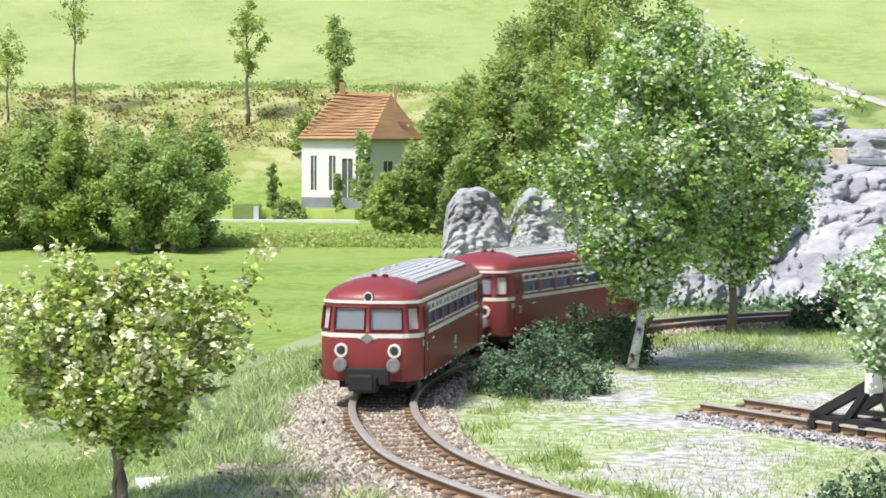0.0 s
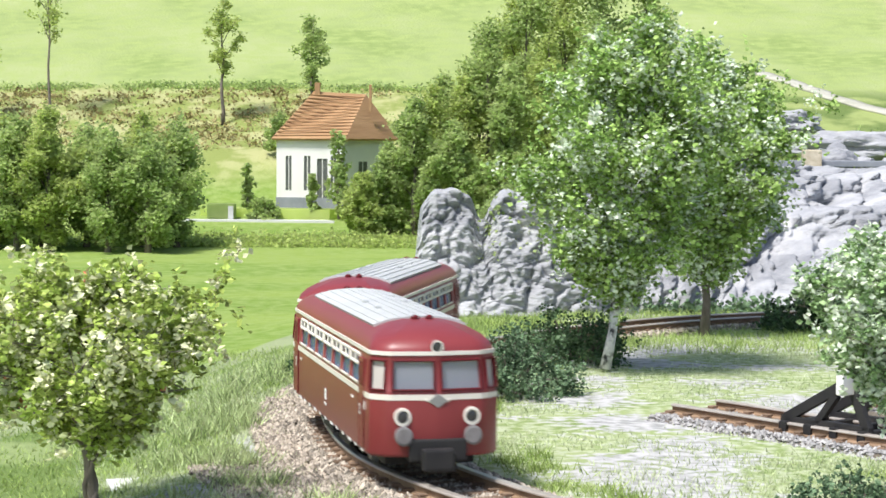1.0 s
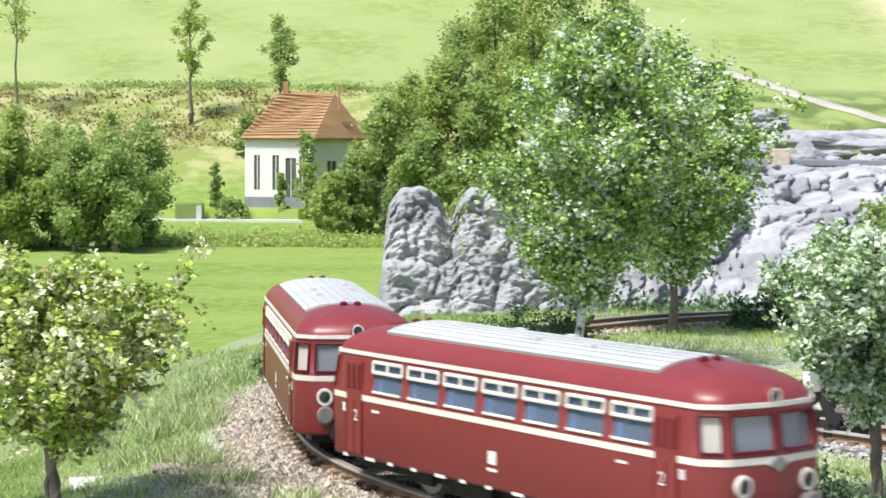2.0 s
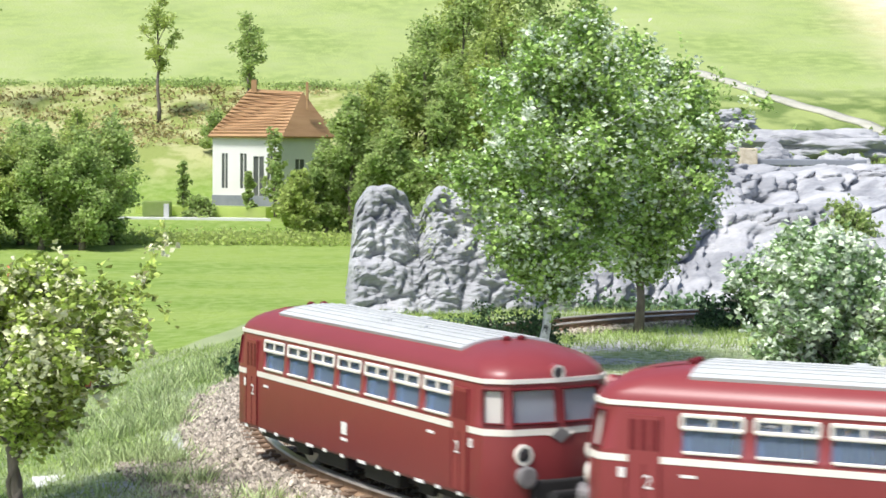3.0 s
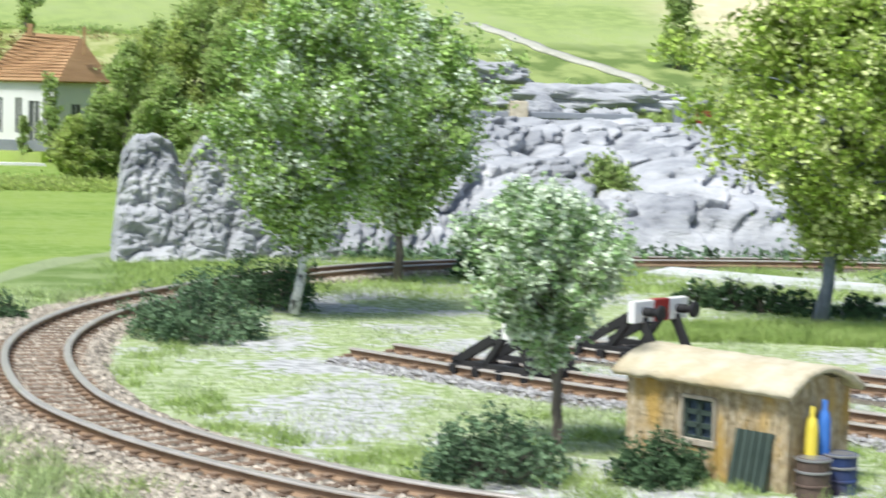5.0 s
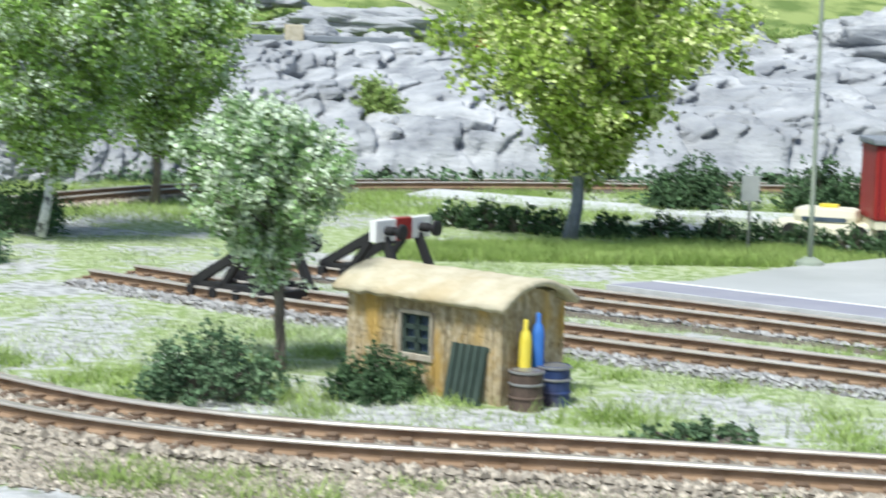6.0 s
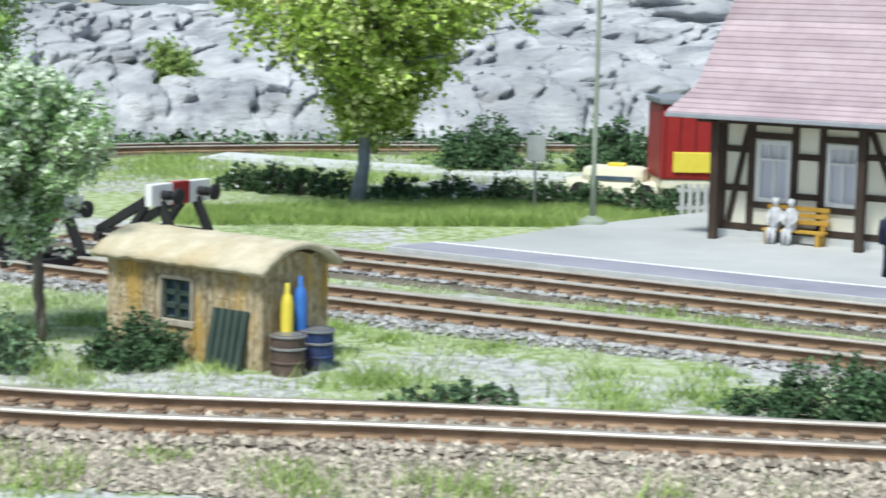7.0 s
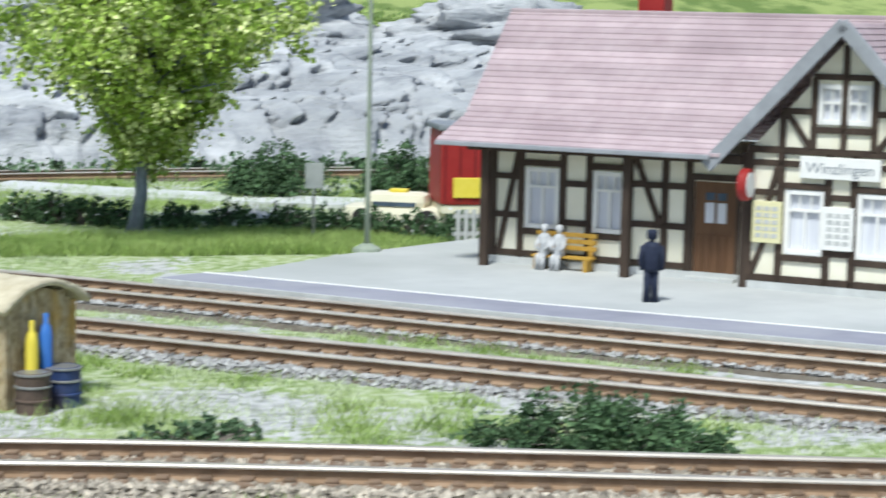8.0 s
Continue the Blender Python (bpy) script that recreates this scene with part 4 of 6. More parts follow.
LEAD = mat("grey_bargeboard", [(0.26, 0.27, 0.29), (0.36, 0.37, 0.40)], 3, rough=0.6, bump=0.03)
ASPHALT = mat("blue_grey_asphalt", [(0.25, 0.25, 0.30), (0.33, 0.33, 0.39)], 7, rough=0.9, bump=0.03, bump_scale=0.5, wear=(0.37, 0.37, 0.41))
PAVING = mat("pale_paving", [(0.42, 0.43, 0.43), (0.52, 0.53, 0.52)], 12, rough=0.9, bump=0.04, bump_scale=0.6, wear=(0.38, 0.39, 0.38))
ROAD = mat("pale_road", [(0.55, 0.56, 0.55), (0.66, 0.67, 0.66)], 9, rough=0.9, bump=0.03)
HUT_WALL = mat("ochre_hut_board", [(0.20, 0.15, 0.08), (0.46, 0.37, 0.23), (0.62, 0.54, 0.40)], 0.6, rough=0.95, bump=0.3, bump_scale=0.25, island=0.14, stretch=(1, 1, 0.6), contrast=1.2, wear=(0.50, 0.33, 0.10))
HUT_ROOF = mat("sandy_felt_roof", [(0.46, 0.40, 0.27), (0.66, 0.60, 0.46)], 1.6, rough=0.95, bump=0.2, bump_scale=0.5, wear=(0.50, 0.40, 0.24))
GREEN_DARK = mat("dark_green_paint", [(0.035, 0.055, 0.045), (0.065, 0.09, 0.075)], 2, rough=0.6)
STONE_FRAME = mat("whitewash", [(0.34, 0.29, 0.21), (0.54, 0.49, 0.40)], 1.2, rough=0.9, bump=0.05)
BARREL_BROWN = mat("rusty_barrel", [(0.06, 0.045, 0.038), (0.15, 0.105, 0.08)], 1.4, rough=0.6, bump=0.03)
BARREL_BLUE = mat("blue_barrel", [(0.02, 0.035, 0.10), (0.045, 0.075, 0.20)], 1.6, rough=0.5, bump=0.02, wear=(0.10, 0.07, 0.06))
YELLOW = mat("yellow_paint", [(0.72, 0.58, 0.05), (0.80, 0.66, 0.10)], 2, rough=0.5)
BLUE = mat("blue_paint", [(0.04, 0.16, 0.55), (0.08, 0.22, 0.62)], 2, rough=0.5)
SIGNAL_RED = mat("signal_red", [(0.27, 0.018, 0.018), (0.34, 0.03, 0.028)], 3, rough=0.5)
UNIFORM = mat("navy_cloth", [(0.012, 0.016, 0.035), (0.03, 0.038, 0.07)], 1, rough=0.8)
PALE_CLOTH = mat("pale_cloth", [(0.30, 0.31, 0.33), (0.70, 0.70, 0.70)], 1, rough=0.8)
OCHRE = mat("ochre_wood", [(0.38, 0.22, 0.03), (0.52, 0.32, 0.06)], 1.5, rough=0.6)
MAST = mat("green_grey_mast", [(0.24, 0.28, 0.22), (0.34, 0.38, 0.31)], 3, rough=0.7)
CONCRETE = mat("pale_concrete", [(0.45, 0.46, 0.45), (0.58, 0.59, 0.58)], 2, rough=0.9, bump=0.05)
HOUSE_WALL = mat("house_render", [(0.74, 0.74, 0.70), (0.82, 0.82, 0.79)], 9, rough=0.9)
HOUSE_ROOF = mat("orange_brown_tile", [(0.34, 0.20, 0.10), (0.46, 0.29, 0.15)], 6, rough=0.85, bump=0.2, bump_scale=1.5, stretch=(0.3, 0.3, 2.0))
WINDOW_DARK = mat("dark_window", [(0.08, 0.09, 0.08), (0.14, 0.15, 0.14)], 4, rough=0.3)
CAR_CREAM = mat("cream_car_paint", [(0.72, 0.68, 0.52), (0.78, 0.74, 0.60)], 4, rough=0.4)
GREY_STEEL = mat("grey_shed_paint", [(0.20, 0.22, 0.25), (0.30, 0.32, 0.35)], 6, rough=0.7)


def slab(name, outline, z0, z1, material, label, category, kind="structure"):
    bm = bmesh.new()
    a = [bm.verts.new((x, y, z0)) for x, y in outline]
    b = [bm.verts.new((x, y, z1)) for x, y in outline]
    n = len(a)
    bm.faces.new(a[::-1])
    bm.faces.new(b)
    for j in range(n):
        bm.faces.new((a[j], a[(j + 1) % n], b[(j + 1) % n], b[j]))
    return tagged(part(name, bm, material), label, category, kind=kind)


# ---- platform and road ----
slab("platform", [(111.1, 314.8), (125.2, 297.5), (140.1, 280.3), (165.6, 253.3), (243.6, 168.3), (330, 220), (330, 470), (215, 372), (165, 346), (139, 331.5), (122.5, 318.5), (113, 318)], -2.4, 0.22, PAVING, "pale grey paved station platform", "platform")
slab("platform_strip", [(111.1, 314.8), (125.2, 297.5), (140.1, 280.3), (165.6, 253.3), (243.6, 168.3), (249.3, 173.4), (171.3, 258.4), (145.8, 285.4), (130.9, 302.6), (117.5, 318.0)], -2.3, 0.27, ASPHALT, "blue-grey asphalt strip along the platform edge", "platform")
slab("platform_line", [(117.5, 318.0), (130.9, 302.6), (145.8, 285.4), (171.3, 258.4), (249.3, 173.4), (249.8, 173.9), (171.8, 258.9), (146.3, 285.9), (131.4, 303.1), (118.2, 318.4)], -1.0, 0.31, WHITE, "white painted line on the platform", "line")
slab("platform_kerb", [(110.8, 314.4), (124.9, 297.1), (139.8, 279.9), (165.3, 252.9), (243.3, 167.9), (243.6, 168.3), (165.6, 253.3), (140.1, 280.3), (125.2, 297.5), (111.1, 314.8)], -2.4, 0.33, CONCRETE, "pale concrete platform kerb", "kerb")
slab("road", [(112, 446), (132, 427), (152, 412), (176, 398), (300, 350), (304, 360), (182, 410), (158, 424), (138, 440), (120, 458)], -2.4, -0.9, ROAD, "pale grey country road behind the hedge", "road")


# ---- station ----
STATION = at(153.3, 318.1, 0.22, -50)


def wall_boxes(bm, x0, x1, z0, z1, holes, y0, y1):
    """A wall with rectangular openings."""
    xs = sorted({x0, x1, *(v for h in holes for v in h[:2])})
    zs = sorted({z0, z1, *(v for h in holes for v in h[2:])})
    for a, b in zip(xs, xs[1:]):
        for c, d in zip(zs, zs[1:]):
            mx, mz = (a + b) / 2, (c + d) / 2
            if not any(h[0] < mx < h[1] and h[2] < mz < h[3] for h in holes):
                box(bm, a, b, y0, y1, c, d)
    bmesh.ops.remove_doubles(bm, verts=bm.verts, dist=1e-4)


def beam(parent, x0, z0, x1, z1, width, y, name="timber_beam"):
    """A timber from one point of a wall to another, standing proud of it."""
    d = math.hypot(x1 - x0, z1 - z0)
    bm = bmesh.new()
    turn = Matrix.Translation(((x0 + x1) / 2, y, (z0 + z1) / 2)) @ Matrix.Rotation(-math.atan2(z1 - z0, x1 - x0), 4, "Y")
    box(bm, -d / 2, d / 2, -0.28, 0.28, -width / 2, width / 2, bevel=0.06, turn=turn)
    return part(name, bm, BEAM, parent)


def station_window(parent, x0, x1, z0, z1, y, bars=3, top=0.3):
    w = thing("window", "", "")
    for key in ("label", "category"):
        if key in w:
            del w[key]
    w.parent = parent
    boxed("pane", (x0, x1, y + 0.35, y + 0.45, z0, z1), CURTAIN, w, "pane with pale curtain")
    f = 0.28
    for dims in ((x0 - f, x0 + f, z0 - f, z1 + f), (x1 - f, x1 + f, z0 - f, z1 + f), (x0, x1, z0 - f, z0 + f), (x0, x1, z1 - f, z1 + f)):
        boxed("frame", (dims[0], dims[1], y - 0.3, y + 0.3, dims[2], dims[3]), WHITE, w, bevel=0.05)
    zt = z1 - (z1 - z0) * top
    boxed("glazing_bar", (x0, x1, y - 0.15, y + 0.2, zt - 0.14, zt + 0.14), WHITE, w)
    for k in range(1, bars):
        xx = x0 + (x1 - x0) * k / bars
        boxed("glazing_bar", (xx - 0.09, xx + 0.09, y - 0.12, y + 0.2, zt if bars > 2 else z0, z1), WHITE, w)
    xm = (x0 + x1) / 2
    boxed("glazing_bar", (xm - 0.14, xm + 0.14, y - 0.14, y + 0.2, z0, zt), WHITE, w)
    return w


def build_station():
    st = thing("station_building", "half-timbered cream station building with pink tiled roof", "station", STATION)
    wins = [(4.0, 8.0, 4.9, 11.9), (13.1, 16.8, 4.9, 11.9)]
    gwins = [(38.5, 42.6, 4.5, 11.4), (46.9, 51.0, 4.5, 11.4)]
    upper = [(41.9, 44.4, 19.5, 23.5), (45.0, 47.5, 19.5, 23.5)]
    door = (25.9, 31.2, 0.4, 11.7)
    bm = bmesh.new()
    wall_boxes(bm, -1.2, 33.4, 0.0, 15.2, wins + [door], 3.8, 4.8)
    part("wall", bm, PLASTER, st, "cream plaster wall")
    bm = bmesh.new()
    wall_boxes(bm, 33.4, 56.2, 0.0, 15.6, gwins, 0.5, 1.5)
    part("wall", bm, PLASTER, st, "cream plaster gable wall")
    bm = bmesh.new()
    wall_boxes(bm, 40.6, 49.0, 15.6, 24.4, upper, 0.5, 1.5)
    part("wall", bm, PLASTER, st, "cream plaster gable")
    for tri in ([(33.4, 15.6), (40.6, 15.6), (40.6, 23.6)], [(49.0, 15.6), (56.2, 15.6), (49.0, 23.6)], [(40.6, 24.4), (49.0, 24.4), (44.8, 28.9)]):
        bm = bmesh.new()
        a = [bm.verts.new((x, 0.5, z)) for x, z in tri]
        b = [bm.verts.new((x, 1.5, z)) for x, z in tri]
        bm.faces.new(a)
        bm.faces.new(b[::-1])
        for j in range(3):
            bm.faces.new((a[j], b[j], b[(j + 1) % 3], a[(j + 1) % 3]))
        part("gable_panel", bm, PLASTER, st)
    for dims in ((-1.2, -0.2, 4.8, 26, 0, 15.2), (55.2, 56.2, 1.5, 26, 0, 15.6), (-1.2, 56.2, 26, 27, 0, 15.2), (32.9, 33.4, 0.6, 4.6, 0, 15.2)):
        boxed("wall", dims, PLASTER, st)
    for x in (-1.2, 55.2):
        bm = bmesh.new()
        a = [bm.verts.new((x, y, z)) for y, z in ((4.0, 15.2), (27, 15.2), (14.5, 30.2))]
        b = [bm.verts.new((x + 1, y, z)) for y, z in ((4.0, 15.2), (27, 15.2), (14.5, 30.2))]
        bm.faces.new(a[::-1])
        bm.faces.new(b)
        for j in range(3):
            bm.faces.new((a[j], a[(j + 1) % 3], b[(j + 1) % 3], b[j]))
        part("gable_end", bm, PLASTER, st)
    boxed("plinth", (-1.4, 33.4, 3.5, 4.9, -0.3, 0.9), CONCRETE, st)
    boxed("plinth", (33.2, 56.4, 0.2, 1.6, -0.3, 0.9), CONCRETE, st)
    for x in (0.0, 18.8):
        boxed("porch_post", (x - 0.5, x + 0.5, -0.5, 0.5, -0.3, 14.8), BEAM, st, bevel=0.08)
    boxed("porch_beam", (-2.5, 33.0, -0.5, 0.5, 14.2, 15.2), BEAM, st, bevel=0.08)
    y = 3.75
    for x in (-0.7, 3.1, 8.8, 12.3, 17.6, 22.2, 25.2, 32.3):
        beam(st, x, 0.9, x, 15.0, 0.85, y)
    for x0, x1, z in ((-0.7, 25.2, 1.4), (-0.7, 3.1, 6.1), (-0.7, 3.1, 10.9), (3.1, 8.8, 4.2), (3.1, 8.8, 12.7), (8.8, 12.3, 5.6), (8.8, 12.3, 10.4), (12.3, 17.6, 4.2), (12.3, 17.6, 12.7),
                      (17.6, 25.2, 6.1), (17.6, 25.2, 10.9), (-0.7, 33.0, 14.7), (25.2, 32.3, 12.2)):
        beam(st, x0, z, x1, z, 0.75, y)
    beam(st, 0.2, 1.6, 2.8, 14.4, 0.7, y - 0.06)
    beam(st, 18.3, 14.2, 21.6, 6.3, 0.7, y - 0.06)
    boxed("corner_post", (33.0, 34.0, 0.15, 1.2, 0.0, 15.6), BEAM, st, bevel=0.08)
    y = 0.45
    for x in (33.9, 37.6, 43.2, 46.2, 51.8, 55.7):
        beam(st, x, 0.9, x, 16.0, 0.85, y)
    for z in (1.3, 16.1):
        beam(st, 33.6, z, 56.0, z, 0.8, y)
    for x0, x1, z in ((33.9, 37.6, 11.2), (37.6, 43.2, 3.8), (37.6, 43.2, 12.1), (43.2, 46.2, 11.0), (43.2, 46.2, 4.6), (46.2, 51.8, 3.8), (46.2, 51.8, 12.1), (51.8, 55.7, 10.5), (33.9, 55.7, 14.6)):
        beam(st, x0, z, x1, z, 0.7, y)
    for x0, z0, x1, z1 in ((34.2, 1.5, 36.4, 7.0), (35.6, 8.0, 37.2, 14.2), (37.9, 20.6, 41.0, 16.4), (51.7, 20.6, 48.6, 16.4), (52.2, 1.6, 54.6, 10.2)):
        beam(st, x0, z0, x1, z1, 0.65, y - 0.06)
    for x, z1 in ((37.6, 20.4), (41.2, 24.4), (44.7, 28.2), (48.2, 24.4), (51.9, 20.4)):
        beam(st, x, 16.2, x, z1, 0.75, y)
    for x0, x1, z in ((37.4, 41.2, 20.6), (48.2, 52.0, 20.6), (41.0, 48.4, 24.6), (41.0, 48.4, 18.6)):
        beam(st, x0, z, x1, z, 0.7, y)
    for w in wins:
        station_window(st, *w, 3.9)
    for w in gwins:
        station_window(st, *w, 0.6)
    for w in upper:
        station_window(st, *w, 0.6, bars=2, top=0.45)
    # door
    dr = boxed("door", (25.9, 31.2, 3.9, 4.4, 0.4, 11.7), DOOR_WOOD, st, "brown panelled wooden door")
    for x0, x1 in ((27.3, 28.4), (28.8, 29.9)):
        boxed("door_pane", (x0, x1, 3.8, 3.95, 5.6 + 1.2, 9.2), CURTAIN, dr)
        boxed("door_pane", (x0, x1, 3.8, 3.95, 9.5, 10.4), DARK_GLASS, dr)
    for k in range(5):
        boxed("door_panel", (26.3 + 1.0 * k, 27.0 + 1.0 * k, 3.78, 3.92, 0.9, 5.4), DOOR_WOOD, dr, bevel=0.08)
    boxed("door_step", (25.5, 31.6, 2.4, 4.0, -0.3, 0.4), CONCRETE, st)
    boxed("door_frame", (25.4, 25.9, 3.6, 4.3, 0.4, 12.2), BEAM, st)
    boxed("door_frame", (31.2, 31.7, 3.6, 4.3, 0.4, 12.2), BEAM, st)
    # roof: overlapping courses of tiles, the lowest kicked out
    roof = boxed("roof", (-4.0, 58.5, 13.9, 14.9, 30.9, 31.6), TILE, st, "pink clay tiled roof", bevel=0.2)
    prof = [(-2.6, 15.2), (2.0, 18.4), (14.4, 31.4)]
    run = [0.0, math.dist(prof[0], prof[1])]
    run.append(run[1] + math.dist(prof[1], prof[2]))
    n = 24
    for back in (False, True):
        for k in range(n):
            pts = []
            for q in (run[-1] * k / n, run[-1] * (k + 1.12) / n):
                pts.append((np.interp(q, run, [p[0] for p in prof]), np.interp(q, run, [p[1] for p in prof])))
            (ya, za), (yb, zb) = pts
            if back:
                ya, yb = 28.8 - ya, 28.8 - yb
            x0 = -5.6 + 1.6 * min(1.0, k / 5)
            bm = bmesh.new()
            ring = []
            for yy, zz in ((ya, za + 0.24), (yb, zb + 0.05), (yb, zb - 0.3), (ya, za - 0.1)):
                ring.append((yy, zz))
            a = [bm.verts.new((x0, *p)) for p in ring]
            x1 = 58.6 if back else 30.4 + (za - 14.4) * 0.94
            b = [bm.verts.new((x1, *p)) for p in ring]
            bm.faces.new(a)
            bm.faces.new(b[::-1])
            for j in range(4):
                bm.faces.new((a[j], b[j], b[(j + 1) % 4], a[(j + 1) % 4]))
            part("tile_course", bm, TILE, roof)
    boxed("gutter", (-5.6, 30.0, -3.1, -2.5, 14.75, 15.3), LEAD, st, "grey eaves gutter", bevel=0.12)
    # cross gable over the front wing
    gp = [(29.6, 14.4), (44.8, 30.6), (60.0, 14.4)]
    for a, b in ((gp[0], gp[1]), (gp[2], gp[1])):
        for k in range(n):
            u0, u1 = k / n, min(1.0, (k + 1.12) / n)
            xa, za, xb, zb = a[0] + (b[0] - a[0]) * u0, a[1] + (b[1] - a[1]) * u0, a[0] + (b[0] - a[0]) * u1, a[1] + (b[1] - a[1]) * u1
            yb = np.interp(zb, [15.2, 18.4, 31.4], [-2.6, 2.0, 14.4]) + 1.5
            bm = bmesh.new()
            ring = [(xa, za + 0.24), (xb, zb + 0.05), (xb, zb - 0.3), (xa, za - 0.1)]
            f = [bm.verts.new((x, -1.9, z)) for x, z in ring]
            g = [bm.verts.new((x, yb, z)) for x, z in ring]
            bm.faces.new(f[::-1])
            bm.faces.new(g)
            for j in range(4):
                bm.faces.new((f[j], f[(j + 1) % 4], g[(j + 1) % 4], g[j]))
            bmesh.ops.recalc_face_normals(bm, faces=bm.faces)
            part("tile_course", bm, TILE, roof)
        d = math.dist(a, b)
        bm = bmesh.new()
        turn = Matrix.Translation(((a[0] + b[0]) / 2, -2.1, (a[1] + b[1]) / 2 - 0.25)) @ Matrix.Rotation(-math.atan2(b[1] - a[1], b[0] - a[0]), 4, "Y")
        box(bm, -d / 2 - 0.3, d / 2 + 0.3, -0.35, 0.35, -0.8, 0.8, bevel=0.1, turn=turn)
        part("bargeboard", bm, LEAD, roof, "grey bargeboard of the gable")
    boxed("chimney", (13.0, 16.5, 15.5, 18.5, 28.0, 36.0), SIGNAL_RED, roof, "red brick chimney", bevel=0.1)
    # what hangs on the walls
    board = boxed("name_board", (40.0, 49.3, -0.35, 0.05, 13.1, 15.6), WHITE, None, bevel=0.1)
    board.matrix_basis = STATION
    tagged(board, "white station name board with grey lettering", "sign")
    cu = bpy.data.curves.new("lettering", "FONT")
    cu.body, cu.size, cu.extrude, cu.align_x = "Winzlingen", 1.75 * MM, 0.02 * MM, "CENTER"
    cu.materials.append(GREY_STEEL)
    text = new("lettering", cu)
    text.parent = board
    text.matrix_basis = pose(44.65 * MM, -0.38 * MM, 13.75 * MM, 90, 0, 0)
    text.scale = (1.0, 1.0, 1.0)
    for x0, x1, z0, z1, m, lbl in ((34.5, 38.0, 5.4, 10.2, YELLOW_PALE, "pale yellow framed timetable on the wall"), (42.9, 46.4, 5.1, 10.0, WHITE, "white framed notice with rows of grey print")):
        pst = boxed("notice_board", (x0, x1, -0.25, 0.15, z0, z1), m, None, bevel=0.06)
        pst.matrix_basis = STATION
        tagged(pst, lbl, "notice")
        for r in range(5):
            for c in range(3):
                boxed("print_block", (x0 + 0.45 + c * 0.95, x0 + 1.15 + c * 0.95, -0.29, -0.2, z0 + 0.6 + r * 0.78, z0 + 1.1 + r * 0.78), PRINT, pst)
    clock = thing("wall_clock", "red-rimmed round clock on a wall bracket", "clock", STATION)
    bm = bmesh.new()
    lathe(bm, [(1.7, -0.55), (1.85, -0.4), (1.85, 0.4), (1.7, 0.55)], (34.2, -1.9, 12.1), 24, "x")
    part("rim", bm, SIGNAL_RED, clock)
    bm = bmesh.new()
    lathe(bm, [(1.45, -0.62), (1.45, 0.62)], (34.2, -1.9, 12.1), 24, "x")
    part("dial", bm, WHITE, clock, "white clock dial")
    boxed("bracket", (34.05, 34.35, -1.0, 0.6, 12.0, 12.2), BLACK, clock)


YELLOW_PALE = mat("pale_yellow_frame", [(0.66, 0.62, 0.34), (0.74, 0.70, 0.44)], 3, rough=0.7)
PRINT = mat("grey_print", [(0.42, 0.43, 0.42), (0.55, 0.55, 0.53)], 1, rough=0.8)
build_station()


def figurine(label, x, y, z, rz, profile, material):
    """A painted model figure as one plain mesh."""
    bm = bmesh.new()
    for sx in (-0.45, 0.45):
        tube(bm, [(sx, 0, 0), (sx * 0.9, 0.02, 1.8), (sx * 0.8, 0, 3.6)], [0.42, 0.4, 0.5], 8)
    lathe(bm, profile, (0, 0, 0), 12)
    for sx in (-1, 1):
        tube(bm, [(sx * 0.95, 0, 6.1), (sx * 1.2, 0.1, 4.8), (sx * 1.05, -0.15, 3.5)], [0.36, 0.32, 0.26], 7)
    ob = part("figurine", bm, material, smooth=True)
    ob.matrix_basis = at(x, y, z, rz)
    return tagged(ob, label, "figurine")


figurine("painted model figure in navy uniform on the platform", 158.6, 284.2, 0.25, -20,
         [(0.7, 3.3), (0.95, 3.8), (0.9, 4.8), (1.05, 6.0), (0.75, 6.5), (0.3, 6.6), (0.3, 6.8), (0.55, 7.0), (0.6, 7.4), (0.62, 7.7), (0.5, 7.9)], UNIFORM)


def seated(x):
    bm = bmesh.new()
    for sx in (-0.4, 0.4):
        tube(bm, [(sx, -1.6, 0.0), (sx, -1.5, 1.9), (sx, 0.0, 2.2)], [0.34, 0.38, 0.48], 7)
    lathe(bm, [(0.8, 1.8), (0.9, 2.4), (0.75, 3.4), (0.95, 4.6), (0.6, 5.1), (0.25, 5.2), (0.28, 5.4), (0.55, 5.7), (0.58, 6.2), (0.3, 6.5)], (0, 0, 0), 12)
    for sx in (-1, 1):
        tube(bm, [(sx * 0.85, 0, 4.6), (sx * 1.0, -0.6, 3.4), (sx * 0.5, -1.2, 2.9)], [0.3, 0.27, 0.22], 6)
    bmesh.ops.scale(bm, vec=(0.84, 0.84, 0.84), verts=bm.verts)
    ob = part("figurine", bm, PALE_CLOTH, smooth=True)
    ob.matrix_basis = STATION @ at(x, 1.3, 0.05)
    tagged(ob, "painted seated model figure in pale clothes on the bench", "figurine", "figures on the bench")


for x in (7.6, 9.6):
    seated(x)
bench = thing("bench", "ochre yellow wooden platform bench by the wall", "bench", STATION)
for z in (1.5, 1.75):
    boxed("seat_board", (6.0, 14.0, 0.9 if z < 1.6 else 1.7, 1.6 if z < 1.6 else 2.4, 1.45, 1.75), OCHRE, bench, bevel=0.05)
for z in (2.4, 3.2, 4.0):
    boxed("back_board", (6.0, 14.0, 2.45, 2.65, z, z + 0.55), OCHRE, bench, bevel=0.05)
for x in (6.6, 13.2):
    boxed("leg", (x - 0.25, x + 0.25, 0.9, 2.7, 0.0, 1.45), OCHRE, bench)
    boxed("leg", (x - 0.25, x + 0.25, 2.5, 2.8, 0.0, 4.4), OCHRE, bench)


